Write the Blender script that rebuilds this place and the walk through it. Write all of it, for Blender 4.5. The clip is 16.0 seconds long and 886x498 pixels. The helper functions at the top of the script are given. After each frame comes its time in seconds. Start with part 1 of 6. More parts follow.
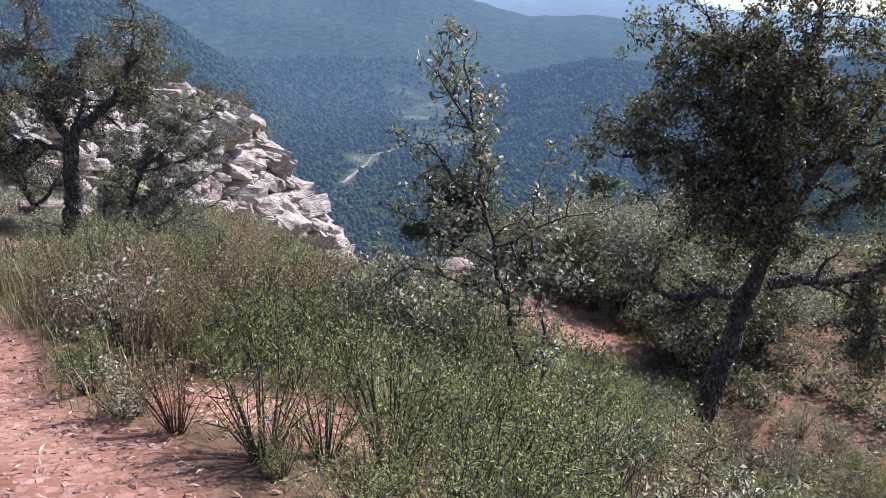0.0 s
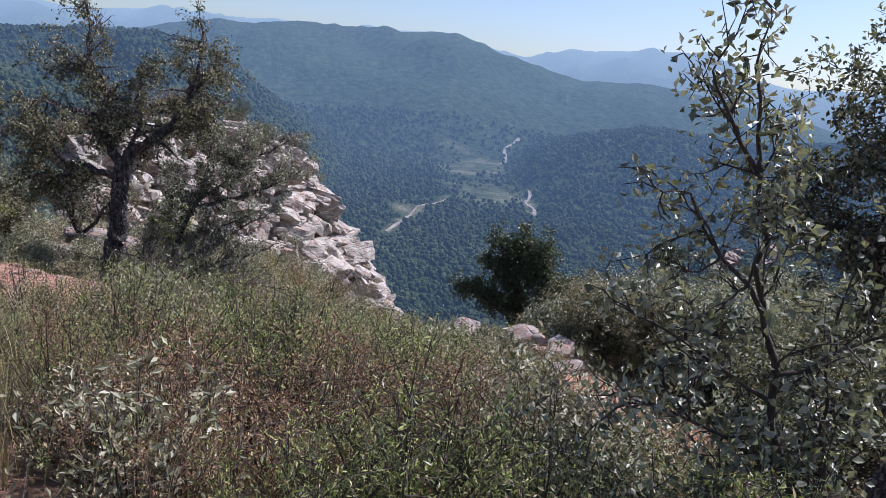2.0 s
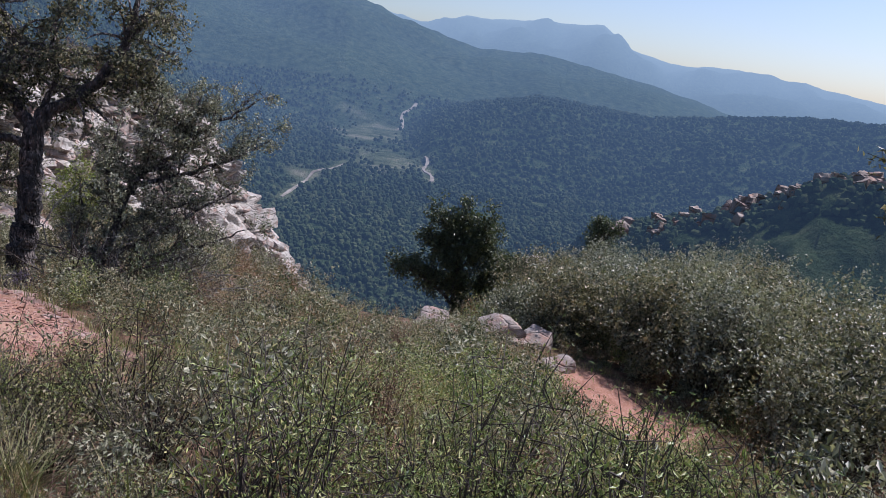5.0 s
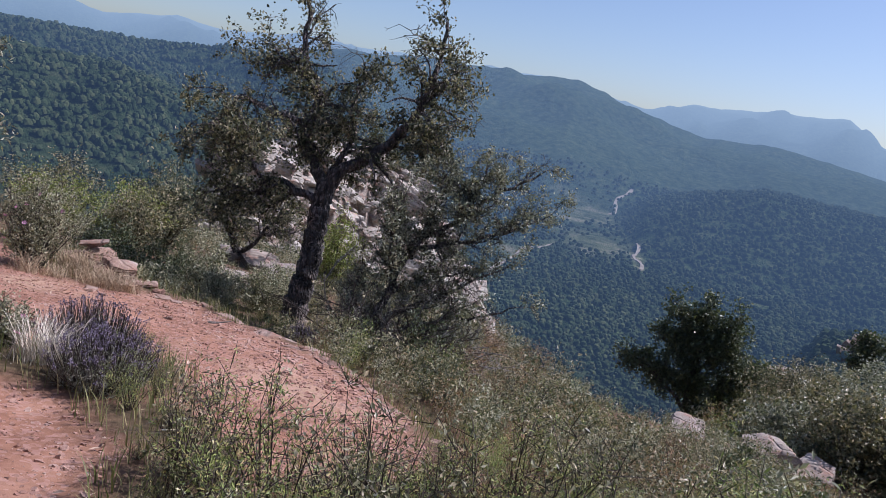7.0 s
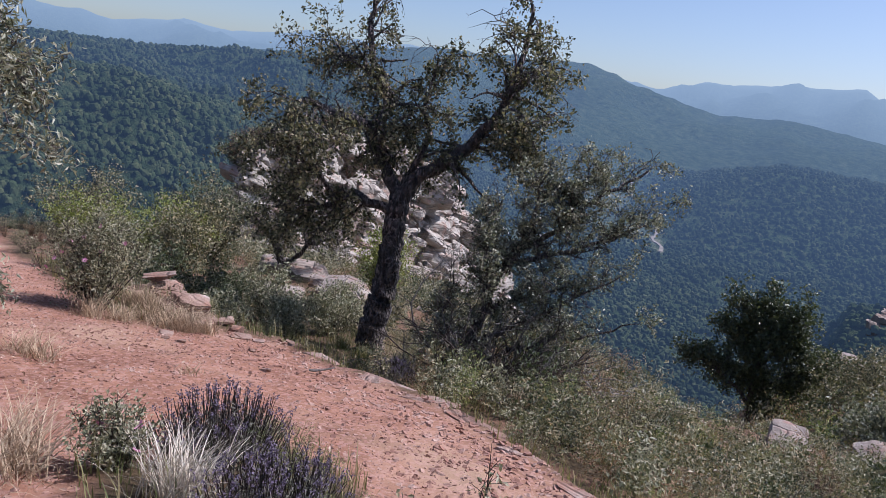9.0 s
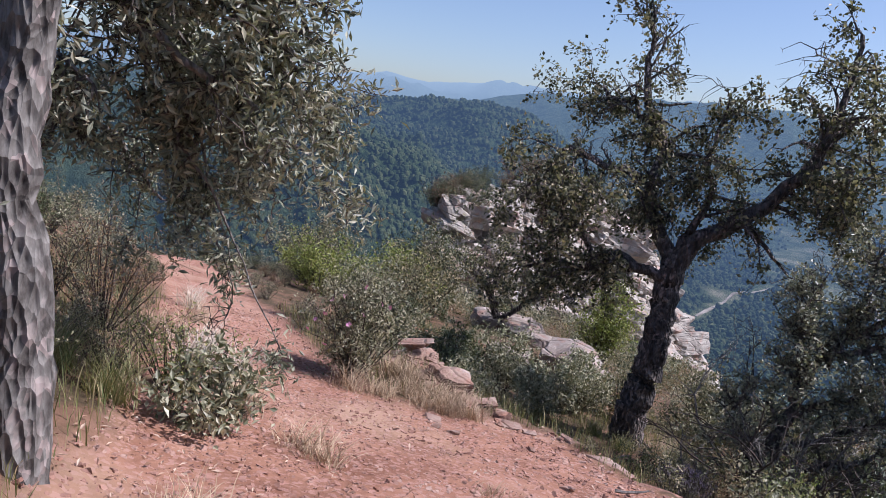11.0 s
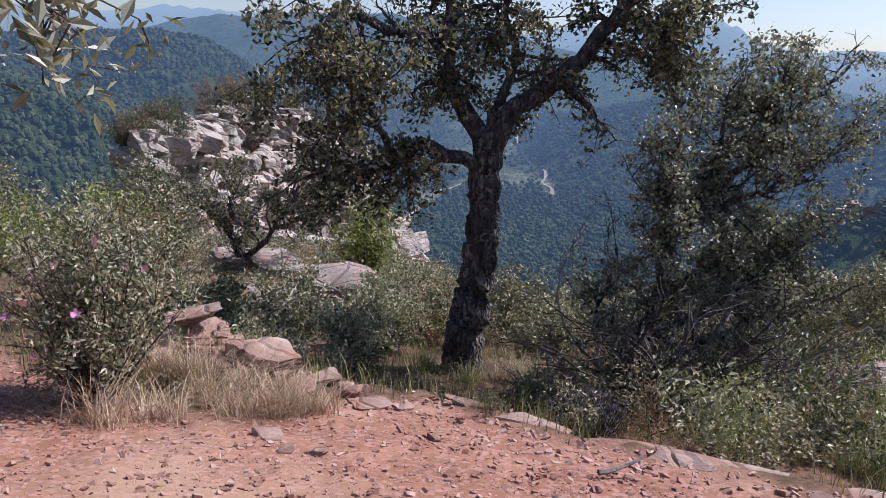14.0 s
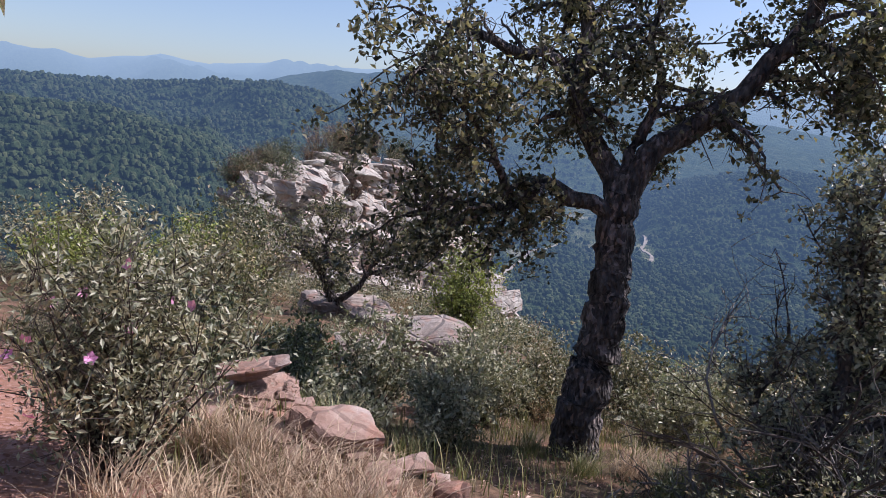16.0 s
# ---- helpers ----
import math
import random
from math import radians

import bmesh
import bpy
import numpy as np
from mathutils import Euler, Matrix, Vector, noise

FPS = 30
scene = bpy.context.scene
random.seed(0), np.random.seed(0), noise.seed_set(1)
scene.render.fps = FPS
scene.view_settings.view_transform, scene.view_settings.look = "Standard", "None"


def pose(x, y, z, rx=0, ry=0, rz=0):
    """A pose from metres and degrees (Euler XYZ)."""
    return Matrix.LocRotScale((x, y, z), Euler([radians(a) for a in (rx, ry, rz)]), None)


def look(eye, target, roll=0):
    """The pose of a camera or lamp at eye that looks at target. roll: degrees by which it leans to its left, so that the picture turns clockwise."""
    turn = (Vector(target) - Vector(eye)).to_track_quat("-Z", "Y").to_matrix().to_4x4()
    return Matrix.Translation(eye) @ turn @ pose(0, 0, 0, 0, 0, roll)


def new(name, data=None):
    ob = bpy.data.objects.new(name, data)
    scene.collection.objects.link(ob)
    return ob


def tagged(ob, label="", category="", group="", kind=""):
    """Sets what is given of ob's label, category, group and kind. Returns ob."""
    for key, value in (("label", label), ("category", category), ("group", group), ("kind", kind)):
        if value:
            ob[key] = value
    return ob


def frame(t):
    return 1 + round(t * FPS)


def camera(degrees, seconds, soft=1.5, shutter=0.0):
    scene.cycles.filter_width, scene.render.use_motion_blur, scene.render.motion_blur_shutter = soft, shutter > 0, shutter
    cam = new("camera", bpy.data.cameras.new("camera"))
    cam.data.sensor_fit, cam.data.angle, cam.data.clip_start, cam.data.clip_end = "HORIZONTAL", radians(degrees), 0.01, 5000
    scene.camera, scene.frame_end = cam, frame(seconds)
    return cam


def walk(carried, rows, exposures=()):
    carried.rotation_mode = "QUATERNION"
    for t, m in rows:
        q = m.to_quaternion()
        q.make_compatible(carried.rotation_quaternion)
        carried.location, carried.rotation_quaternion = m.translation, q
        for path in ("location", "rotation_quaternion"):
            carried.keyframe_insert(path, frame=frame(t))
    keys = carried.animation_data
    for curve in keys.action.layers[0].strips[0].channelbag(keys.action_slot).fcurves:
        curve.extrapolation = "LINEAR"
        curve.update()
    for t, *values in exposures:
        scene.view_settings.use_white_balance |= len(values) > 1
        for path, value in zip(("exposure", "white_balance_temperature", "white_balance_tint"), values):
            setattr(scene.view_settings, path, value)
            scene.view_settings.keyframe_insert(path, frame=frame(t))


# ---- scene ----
# camera and walk: seconds, place, turn
cam = camera(63.4, 16.0, soft=0.6)
PATH = [
    (0, (0.087, -0.144, 1.536), (0.089, 1.768, 0.948), 2.4),
    (0.5, (-0.073, 0.554, 1.499), (-0.208, 2.454, 0.887), 1.7),
    (1, (-0.457, 1.201, 1.359), (-0.525, 3.14, 0.873), 3.8),
    (1.5, (-0.608, 1.705, 1.198), (-0.878, 3.616, 0.674), 5.6),
    (2, (-0.955, 2.184, 1.033), (-1.072, 4.129, 0.582), 5.9),
    (2.5, (-1.331, 2.686, 1.022), (-1.389, 4.633, 0.567), 6.9),
    (3, (-1.822, 3.189, 0.875), (-1.84, 5.133, 0.404), 8.9),
    (3.2, (-1.997, 3.381, 0.841), (-2.023, 5.32, 0.353), 9.4),
    (5.3, (-3.528, 5.084, 0.588), (-3.334, 7.008, 0.079), 8.2),
    (5.5, (-3.667, 5.245, 0.546), (-3.537, 7.173, 0.031), 8.0),
    (6, (-4.045, 5.606, 0.422), (-4.098, 7.536, -0.097), 8.7),
    (6.5, (-4.461, 5.83, 0.305), (-4.756, 7.751, -0.166), 8.2),
    (7, (-4.83, 5.986, 0.195), (-5.234, 7.906, -0.191), 10.6),
    (7.5, (-5.204, 6.276, 0.133), (-5.879, 8.116, -0.262), 9.0),
    (8, (-5.607, 6.604, 0.127), (-6.175, 8.473, -0.304), 10.1),
    (8.5, (-6.066, 6.882, 0.121), (-6.408, 8.799, -0.337), 6.6),
    (9, (-6.559, 7.192, 0.065), (-7.001, 9.097, -0.353), 7.8),
    (9.5, (-7.023, 7.517, 0.002), (-7.7, 9.352, -0.419), 7.6),
    (10, (-7.538, 7.723, -0.025), (-8.42, 9.48, -0.394), 8.9),
    (10.2, (-7.734, 7.81, -0.04), (-8.659, 9.549, -0.387), 8.1),
    (12.3, (-9.332, 9.254, -0.453), (-10.225, 10.986, -0.902), 7.0),
    (12.5, (-9.476, 9.434, -0.52), (-10.302, 11.194, -0.987), 6.5),
    (13, (-9.813, 9.934, -0.713), (-10.371, 11.801, -1.163), 2.9),
    (13.5, (-10.122, 10.282, -0.859), (-10.420, 12.213, -1.289), 3.2),
    (14, (-10.272, 10.625, -0.96), (-10.419, 12.557, -1.455), 2.6),
    (14.5, (-10.402, 10.948, -1.033), (-10.408, 12.894, -1.494), 3.0),
    (15, (-10.481, 11.304, -1.149), (-10.755, 13.241, -1.567), 4.2),
    (15.5, (-10.539, 11.612, -1.212), (-10.953, 13.531, -1.595), 4.3),
    (16, (-10.644, 11.903, -1.331), (-11.061, 13.827, -1.689), 4.9),
]
walk(cam, [(t, look(eye, target, roll)) for t, eye, target, roll in PATH], exposures=[(t, e, 5800 + 25 * max(0, t - 8), 20 + 0.25 * max(0, t - 8)) for t, e in ((0.0, 0.60), (0.5, 0.54), (1.0, 0.42), (2.0, 0.30), (3.0, 0.24), (5.5, 0.02), (8.0, 0.06), (10.0, 0.12), (12.5, 0.34), (13.5, 0.24), (15.0, 0.24), (16.0, 0.28))])

# light: a hazy blue sky and one high sun from the side
SUN_AZ, SUN_EL = 64.0, 50.0
world = bpy.data.worlds.new("sky_world")
scene.world = world
world.use_nodes = True
wn = world.node_tree
wbg = wn.nodes["Background"]
sky = wn.nodes.new("ShaderNodeTexSky")
sky.sky_type = "NISHITA"
sky.sun_disc = False
sky.sun_elevation = radians(SUN_EL)
sky.sun_rotation = radians(SUN_AZ)
sky.altitude = 400
sky.air_density = 1.0
sky.dust_density = 1.6
sky.ozone_density = 2.2
wn.links.new(sky.outputs[0], wbg.inputs[0])
wbg.inputs[1].default_value = 0.115
sun_data = bpy.data.lights.new("sun", "SUN")
sun_data.energy = 5.0
sun_data.angle = radians(0.53)
sun_data.color = (1.0, 0.955, 0.90)
sun = new("sun", sun_data)
sx = math.sin(radians(SUN_AZ)) * math.cos(radians(SUN_EL))
sy = math.cos(radians(SUN_AZ)) * math.cos(radians(SUN_EL))
sun.matrix_world = look((sx * 60, sy * 60, math.sin(radians(SUN_EL)) * 60), (0, 0, 0))


# ---- numeric helpers ----
RNG = np.random.default_rng(7)


def smooth(a, b, v):
    u = np.clip((np.asarray(v, float) - a) / (b - a), 0, 1)
    return u * u * (3 - 2 * u)


def hash2(i, j, seed):
    v = np.sin(i * 127.1 + j * 311.7 + seed * 74.7) * 43758.5453
    return v - np.floor(v)


def vnoise(x, y, seed=0):
    i, j = np.floor(x), np.floor(y)
    u, v = x - i, y - j
    u, v = u * u * (3 - 2 * u), v * v * (3 - 2 * v)
    a, b = hash2(i, j, seed), hash2(i + 1, j, seed)
    c, d = hash2(i, j + 1, seed), hash2(i + 1, j + 1, seed)
    return (a * (1 - u) + b * u) * (1 - v) + (c * (1 - u) + d * u) * v


def fbm(x, y, octaves=4, seed=0):
    total, amp = 0.0, 0.5
    for k in range(octaves):
        total = total + amp * (vnoise(x * 2 ** k + 17.3 * k, y * 2 ** k - 9.1 * k, seed + k) - 0.5)
        amp *= 0.5
    return total


def make_mesh(name, verts, faces, mats, index=None, smooth_shade=False):
    """faces: an (n, 3) or (n, 4) array, or a list of such arrays."""
    groups = faces if isinstance(faces, list) else [faces]
    groups = [np.asarray(g, np.int32) for g in groups if len(g)]
    me = bpy.data.meshes.new(name)
    verts = np.asarray(verts, np.float32)
    me.vertices.add(len(verts))
    me.vertices.foreach_set("co", verts.ravel())
    loops = np.concatenate([g.ravel() for g in groups])
    sizes = np.concatenate([np.full(len(g), g.shape[1], np.int32) for g in groups])
    me.loops.add(len(loops))
    me.loops.foreach_set("vertex_index", loops)
    me.polygons.add(len(sizes))
    me.polygons.foreach_set("loop_start", np.concatenate([[0], np.cumsum(sizes)[:-1]]).astype(np.int32))
    for m in (mats if isinstance(mats, list) else [mats]):
        me.materials.append(m)
    if index is not None:
        me.polygons.foreach_set("material_index", np.asarray(index, np.int32))
    me.polygons.foreach_set("use_smooth", np.full(len(sizes), smooth_shade, bool))
    me.update(calc_edges=True)
    me.validate()
    return me


def part(name, me, parent, label=""):
    ob = new(name, me)
    ob.parent = parent
    if label:
        ob["label"] = label
    return ob


class Soup:
    """Collects triangles and quads of one mesh."""

    def __init__(self):
        self.v, self.q, self.t, self.n = [], [], [], 0

    def add(self, v, q=None, t=None):
        self.v.append(np.asarray(v, np.float32))
        if q is not None and len(q):
            self.q.append(np.asarray(q, np.int32) + self.n)
        if t is not None and len(t):
            self.t.append(np.asarray(t, np.int32) + self.n)
        self.n += len(v)

    def arrays(self):
        v = np.concatenate(self.v) if self.v else np.zeros((0, 3), np.float32)
        q = np.concatenate(self.q) if self.q else np.zeros((0, 4), np.int32)
        t = np.concatenate(self.t) if self.t else np.zeros((0, 3), np.int32)
        return v, q, t

    def mesh(self, name, mat, smooth_shade=False):
        v, q, t = self.arrays()
        return make_mesh(name, v, [q, t], mat, smooth_shade=smooth_shade)


# ---- materials ----
def shader(name):
    m = bpy.data.materials.new(name)
    m.use_nodes = True
    nt = m.node_tree
    return m, nt, nt.nodes["Principled BSDF"], nt.nodes["Material Output"]


def ramp(nt, source, stops):
    r = nt.nodes.new("ShaderNodeValToRGB")
    el = r.color_ramp.elements
    while len(el) < len(stops):
        el.new(0.5)
    for e, (p, c) in zip(el, stops):
        e.position, e.color = p, (*c, 1)
    nt.links.new(source, r.inputs[0])
    return r.outputs[0]


def mixcol(nt, fac, a, b, blend="MIX"):
    m = nt.nodes.new("ShaderNodeMix")
    m.data_type, m.blend_type = "RGBA", blend
    for s, v in ((m.inputs[0], fac), (m.inputs[6], a), (m.inputs[7], b)):
        if hasattr(v, "is_linked"):
            nt.links.new(v, s)
        else:
            s.default_value = (*v, 1) if isinstance(v, tuple) else v
    return m.outputs[2]


def objco(nt, scale):
    g = nt.nodes.new("ShaderNodeNewGeometry")
    mp = nt.nodes.new("ShaderNodeMapping")
    mp.inputs["Scale"].default_value = (scale,) * 3 if not isinstance(scale, tuple) else scale
    nt.links.new(g.outputs["Position"], mp.inputs[0])
    return mp.outputs[0]


def noise_tex(nt, scale, detail=5, rough=0.6):
    n = nt.nodes.new("ShaderNodeTexNoise")
    n.inputs["Scale"].default_value = 1.0
    n.inputs["Detail"].default_value = detail
    n.inputs["Roughness"].default_value = rough
    nt.links.new(objco(nt, scale), n.inputs["Vector"])
    return n.outputs[0]


def bump(nt, bsdf, height, strength, dist):
    b = nt.nodes.new("ShaderNodeBump")
    b.inputs["Strength"].default_value = strength
    b.inputs["Distance"].default_value = dist
    nt.links.new(height, b.inputs["Height"])
    nt.links.new(b.outputs[0], bsdf.inputs["Normal"])


def leaf_mat(name, colors, rough=0.45, through_light=0.22, gloss=0.6, through_tint=(1.15, 1.22, 0.7)):
    """Leaves: each island takes its own hue; some light passes through."""
    m, nt, b, out = shader(name)
    g = nt.nodes.new("ShaderNodeNewGeometry")
    n = len(colors)
    col = ramp(nt, g.outputs["Random Per Island"], [(i / max(1, n - 1), c) for i, c in enumerate(colors)])
    patch = noise_tex(nt, 1.7, 3)
    col = mixcol(nt, patch, mixcol(nt, 1.0, col, (0.8, 0.8, 0.8), "MULTIPLY"), mixcol(nt, 1.0, col, (1.5, 1.45, 1.35), "MULTIPLY"))
    nt.links.new(col, b.inputs["Base Color"])
    b.inputs["Roughness"].default_value = rough
    b.inputs["Specular IOR Level"].default_value = gloss
    tr = nt.nodes.new("ShaderNodeBsdfTranslucent")
    nt.links.new(mixcol(nt, 1.0, col, through_tint, "MULTIPLY"), tr.inputs[0])
    mx = nt.nodes.new("ShaderNodeMixShader")
    mx.inputs[0].default_value = through_light
    nt.links.new(b.outputs[0], mx.inputs[1])
    nt.links.new(tr.outputs[0], mx.inputs[2])
    nt.links.new(mx.outputs[0], out.inputs[0])
    return m


def bark_mat(name, dark, light, scale=7.0, depth=0.03, flecks=False):
    m, nt, b, out = shader(name)
    n1 = noise_tex(nt, (scale, scale, scale * 0.35), 6, 0.7)
    v = nt.nodes.new("ShaderNodeTexVoronoi")
    v.inputs["Scale"].default_value = 1.0
    nt.links.new(objco(nt, (scale * 2.2, scale * 2.2, scale * 0.8)), v.inputs["Vector"])
    col = ramp(nt, n1, [(0.35, dark), (0.62, tuple((a + c) / 2 for a, c in zip(dark, light))), (0.78, light)])
    col = mixcol(nt, v.outputs[0], mixcol(nt, 1.0, col, (0.6, 0.6, 0.6), "MULTIPLY"), col)
    if flecks:
        f = nt.nodes.new("ShaderNodeTexVoronoi")
        f.inputs["Scale"].default_value = 1.0
        nt.links.new(objco(nt, (26, 26, 13)), f.inputs["Vector"])
        spot = ramp(nt, f.outputs["Color"], [(0.60, (0, 0, 0)), (0.68, (0.75,) * 3)])
        col = mixcol(nt, mixcol(nt, 1.0, spot, ramp(nt, noise_tex(nt, 5, 4), [(0.42, (0, 0, 0)), (0.58, (1, 1, 1))]), "MULTIPLY"), col, (0.36, 0.29, 0.26))
    nt.links.new(col, b.inputs["Base Color"])
    b.inputs["Roughness"].default_value = 0.95
    bump(nt, b, v.outputs[0], 0.9, depth)
    return m


def stone_mat(name, cols, scale=1.0, red=(0.36, 0.16, 0.10), red_amount=0.5, lichen=True):
    m, nt, b, out = shader(name)
    big = noise_tex(nt, 0.55 * scale, 6, 0.65)
    fine = noise_tex(nt, 9 * scale, 6, 0.7)
    col = ramp(nt, big, [(0.3, cols[0]), (0.5, cols[1]), (0.68, cols[2])])
    col = mixcol(nt, ramp(nt, noise_tex(nt, 1.3 * scale, 4), [(0.52, (0, 0, 0)), (0.66, (red_amount,) * 3)]), col, red)
    col = mixcol(nt, fine, mixcol(nt, 1.0, col, (0.68, 0.67, 0.66), "MULTIPLY"), mixcol(nt, 1.0, col, (1.22, 1.22, 1.2), "MULTIPLY"))
    if lichen:
        col = mixcol(nt, ramp(nt, noise_tex(nt, 4.3 * scale, 5, 0.75), [(0.6, (0, 0, 0)), (0.68, (0.55,) * 3)]), col, (0.34, 0.34, 0.27))
    nt.links.new(col, b.inputs["Base Color"])
    b.inputs["Roughness"].default_value = 0.93
    crack = nt.nodes.new("ShaderNodeTexVoronoi")
    crack.feature = "DISTANCE_TO_EDGE"
    crack.inputs["Scale"].default_value = 1.0
    nt.links.new(objco(nt, (0.75 * scale, 0.75 * scale, 1.9 * scale)), crack.inputs["Vector"])
    relief = mixcol(nt, 0.5, mixcol(nt, 0.45, noise_tex(nt, 2.6 * scale, 8, 0.7), fine), ramp(nt, crack.outputs[0], [(0.0, (0, 0, 0)), (0.07, (1, 1, 1))]))
    bump(nt, b, relief, 0.9, 0.16 / scale)
    return m


def ground_mat():
    m, nt, b, out = shader("soil")
    at = nt.nodes.new("ShaderNodeAttribute")
    at.attribute_name = "dirt"
    fine = noise_tex(nt, 14, 7, 0.75)
    mid = noise_tex(nt, 1.6, 5)
    big = noise_tex(nt, 0.35, 4)
    v = nt.nodes.new("ShaderNodeTexVoronoi")
    v.inputs["Scale"].default_value = 1.0
    nt.links.new(objco(nt, 30), v.inputs["Vector"])
    dirt = ramp(nt, mid, [(0.3, (0.21, 0.098, 0.062)), (0.52, (0.335, 0.168, 0.108)), (0.72, (0.44, 0.245, 0.168))])
    dirt = mixcol(nt, fine, mixcol(nt, 1.0, dirt, (0.55, 0.53, 0.52), "MULTIPLY"), mixcol(nt, 1.0, dirt, (1.3, 1.3, 1.3), "MULTIPLY"))
    dirt = mixcol(nt, ramp(nt, big, [(0.5, (0, 0, 0)), (0.66, (0.55,) * 3)]), dirt, (0.50, 0.36, 0.24))
    chips = ramp(nt, v.outputs["Color"], [(0.55, (0, 0, 0)), (0.75, (0.5,) * 3)])
    dirt = mixcol(nt, chips, dirt, (0.50, 0.30, 0.25))
    litter = ramp(nt, fine, [(0.3, (0.03, 0.022, 0.013)), (0.5, (0.085, 0.06, 0.034)), (0.7, (0.17, 0.12, 0.07))])
    litter = mixcol(nt, ramp(nt, mid, [(0.45, (0, 0, 0)), (0.62, (0.7,) * 3)]), litter, (0.24, 0.13, 0.085))
    col = mixcol(nt, at.outputs["Fac"], litter, dirt)
    nt.links.new(col, b.inputs["Base Color"])
    b.inputs["Roughness"].default_value = 0.96
    b.inputs["Specular IOR Level"].default_value = 0.2
    bump(nt, b, fine, 0.7, 0.03)
    return m


def haze_mat(name, forest, bare_ground=False):
    """Distant wooded land with bluish haze painted on as emission, stronger the farther it lies from the trail."""
    m, nt, b, out = shader(name)
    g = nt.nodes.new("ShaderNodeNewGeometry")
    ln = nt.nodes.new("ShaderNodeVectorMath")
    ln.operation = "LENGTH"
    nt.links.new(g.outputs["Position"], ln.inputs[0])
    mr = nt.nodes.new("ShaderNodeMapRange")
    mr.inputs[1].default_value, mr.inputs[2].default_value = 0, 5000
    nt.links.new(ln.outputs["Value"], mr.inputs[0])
    haze_mix = ramp(nt, mr.outputs[0], [(0.04, (0.05,) * 3), (0.13, (0.17,) * 3), (0.23, (0.27,) * 3), (0.33, (0.33,) * 3), (0.60, (0.50,) * 3), (0.80, (0.84,) * 3), (0.92, (0.95,) * 3)])
    if bare_ground:
        col = ramp(nt, noise_tex(nt, 0.03, 5), [(0.35, (0.20, 0.17, 0.13)), (0.65, (0.40, 0.35, 0.29))])
    elif forest:
        col = ramp(nt, g.outputs["Random Per Island"], [(0, (0.026, 0.040, 0.020)), (0.5, (0.044, 0.062, 0.030)), (1, (0.078, 0.092, 0.046))])
        col = mixcol(nt, noise_tex(nt, 0.006, 4), mixcol(nt, 1.0, col, (0.6, 0.65, 0.6), "MULTIPLY"), mixcol(nt, 1.0, col, (1.5, 1.4, 1.3), "MULTIPLY"))
    else:
        n = noise_tex(nt, 0.05, 8, 0.75)
        n2 = noise_tex(nt, 0.0035, 5, 0.6)
        col = ramp(nt, n, [(0.35, (0.018, 0.032, 0.016)), (0.5, (0.052, 0.076, 0.034)), (0.66, (0.11, 0.125, 0.06))])
        at = nt.nodes.new("ShaderNodeAttribute")
        at.attribute_name = "bare"
        bare = ramp(nt, noise_tex(nt, 0.02, 6, 0.7), [(0.38, (0.05, 0.065, 0.03)), (0.52, (0.16, 0.17, 0.09)), (0.64, (0.32, 0.28, 0.20))])
        col = mixcol(nt, at.outputs["Fac"], col, bare)
        col = mixcol(nt, n2, mixcol(nt, 1.0, col, (0.7, 0.75, 0.75), "MULTIPLY"), mixcol(nt, 1.0, col, (1.3, 1.3, 1.2), "MULTIPLY"))
        bump(nt, b, n, 1.0, 14.0)
    nt.links.new(col, b.inputs["Base Color"])
    b.inputs["Roughness"].default_value = 1.0
    b.inputs["Specular IOR Level"].default_value = 0.0
    # painted haze: the surface itself glows blue, mixed in by distance
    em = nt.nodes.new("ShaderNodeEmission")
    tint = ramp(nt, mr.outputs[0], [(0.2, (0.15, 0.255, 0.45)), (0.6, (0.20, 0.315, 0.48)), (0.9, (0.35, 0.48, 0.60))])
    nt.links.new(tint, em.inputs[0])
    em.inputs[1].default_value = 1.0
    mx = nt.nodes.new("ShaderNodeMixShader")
    nt.links.new(haze_mix, mx.inputs[0])
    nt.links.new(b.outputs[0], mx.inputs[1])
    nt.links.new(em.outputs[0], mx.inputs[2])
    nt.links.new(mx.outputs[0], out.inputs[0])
    return m


def plain_mat(name, color, rough=0.8):
    m, nt, b, out = shader(name)
    n = noise_tex(nt, 12, 4)
    nt.links.new(mixcol(nt, n, tuple(c * 0.75 for c in color), tuple(min(1, c * 1.2) for c in color)), b.inputs["Base Color"])
    b.inputs["Roughness"].default_value = rough
    return m


SOIL = ground_mat()
HAZE = haze_mat("far_woodland_haze_glow", False)
HAZE_TREES = haze_mat("far_tree_canopy_haze_glow", True)
OAK_LEAF = leaf_mat("cork_oak_leaves", [(0.028, 0.033, 0.02), (0.082, 0.085, 0.052), (0.20, 0.195, 0.13), (0.36, 0.31, 0.21)], 0.5, 0.3, 0.4)
HOLM_LEAF = leaf_mat("holm_oak_leaves", [(0.05, 0.06, 0.04), (0.175, 0.185, 0.135), (0.37, 0.375, 0.29), (0.25, 0.23, 0.155)], 0.45)
GREEN_LEAF = leaf_mat("fresh_shrub_leaves", [(0.045, 0.07, 0.018), (0.16, 0.215, 0.055), (0.29, 0.34, 0.105), (0.40, 0.33, 0.15)], 0.42)
OLIVE_LEAF = leaf_mat("olive_shrub_leaves", [(0.042, 0.046, 0.024), (0.13, 0.128, 0.07), (0.25, 0.235, 0.145), (0.36, 0.285, 0.18)], 0.45)
CISTUS_LEAF = leaf_mat("rockrose_leaves", [(0.075, 0.084, 0.046), (0.21, 0.215, 0.135), (0.41, 0.40, 0.30), (0.24, 0.21, 0.12)], 0.5)
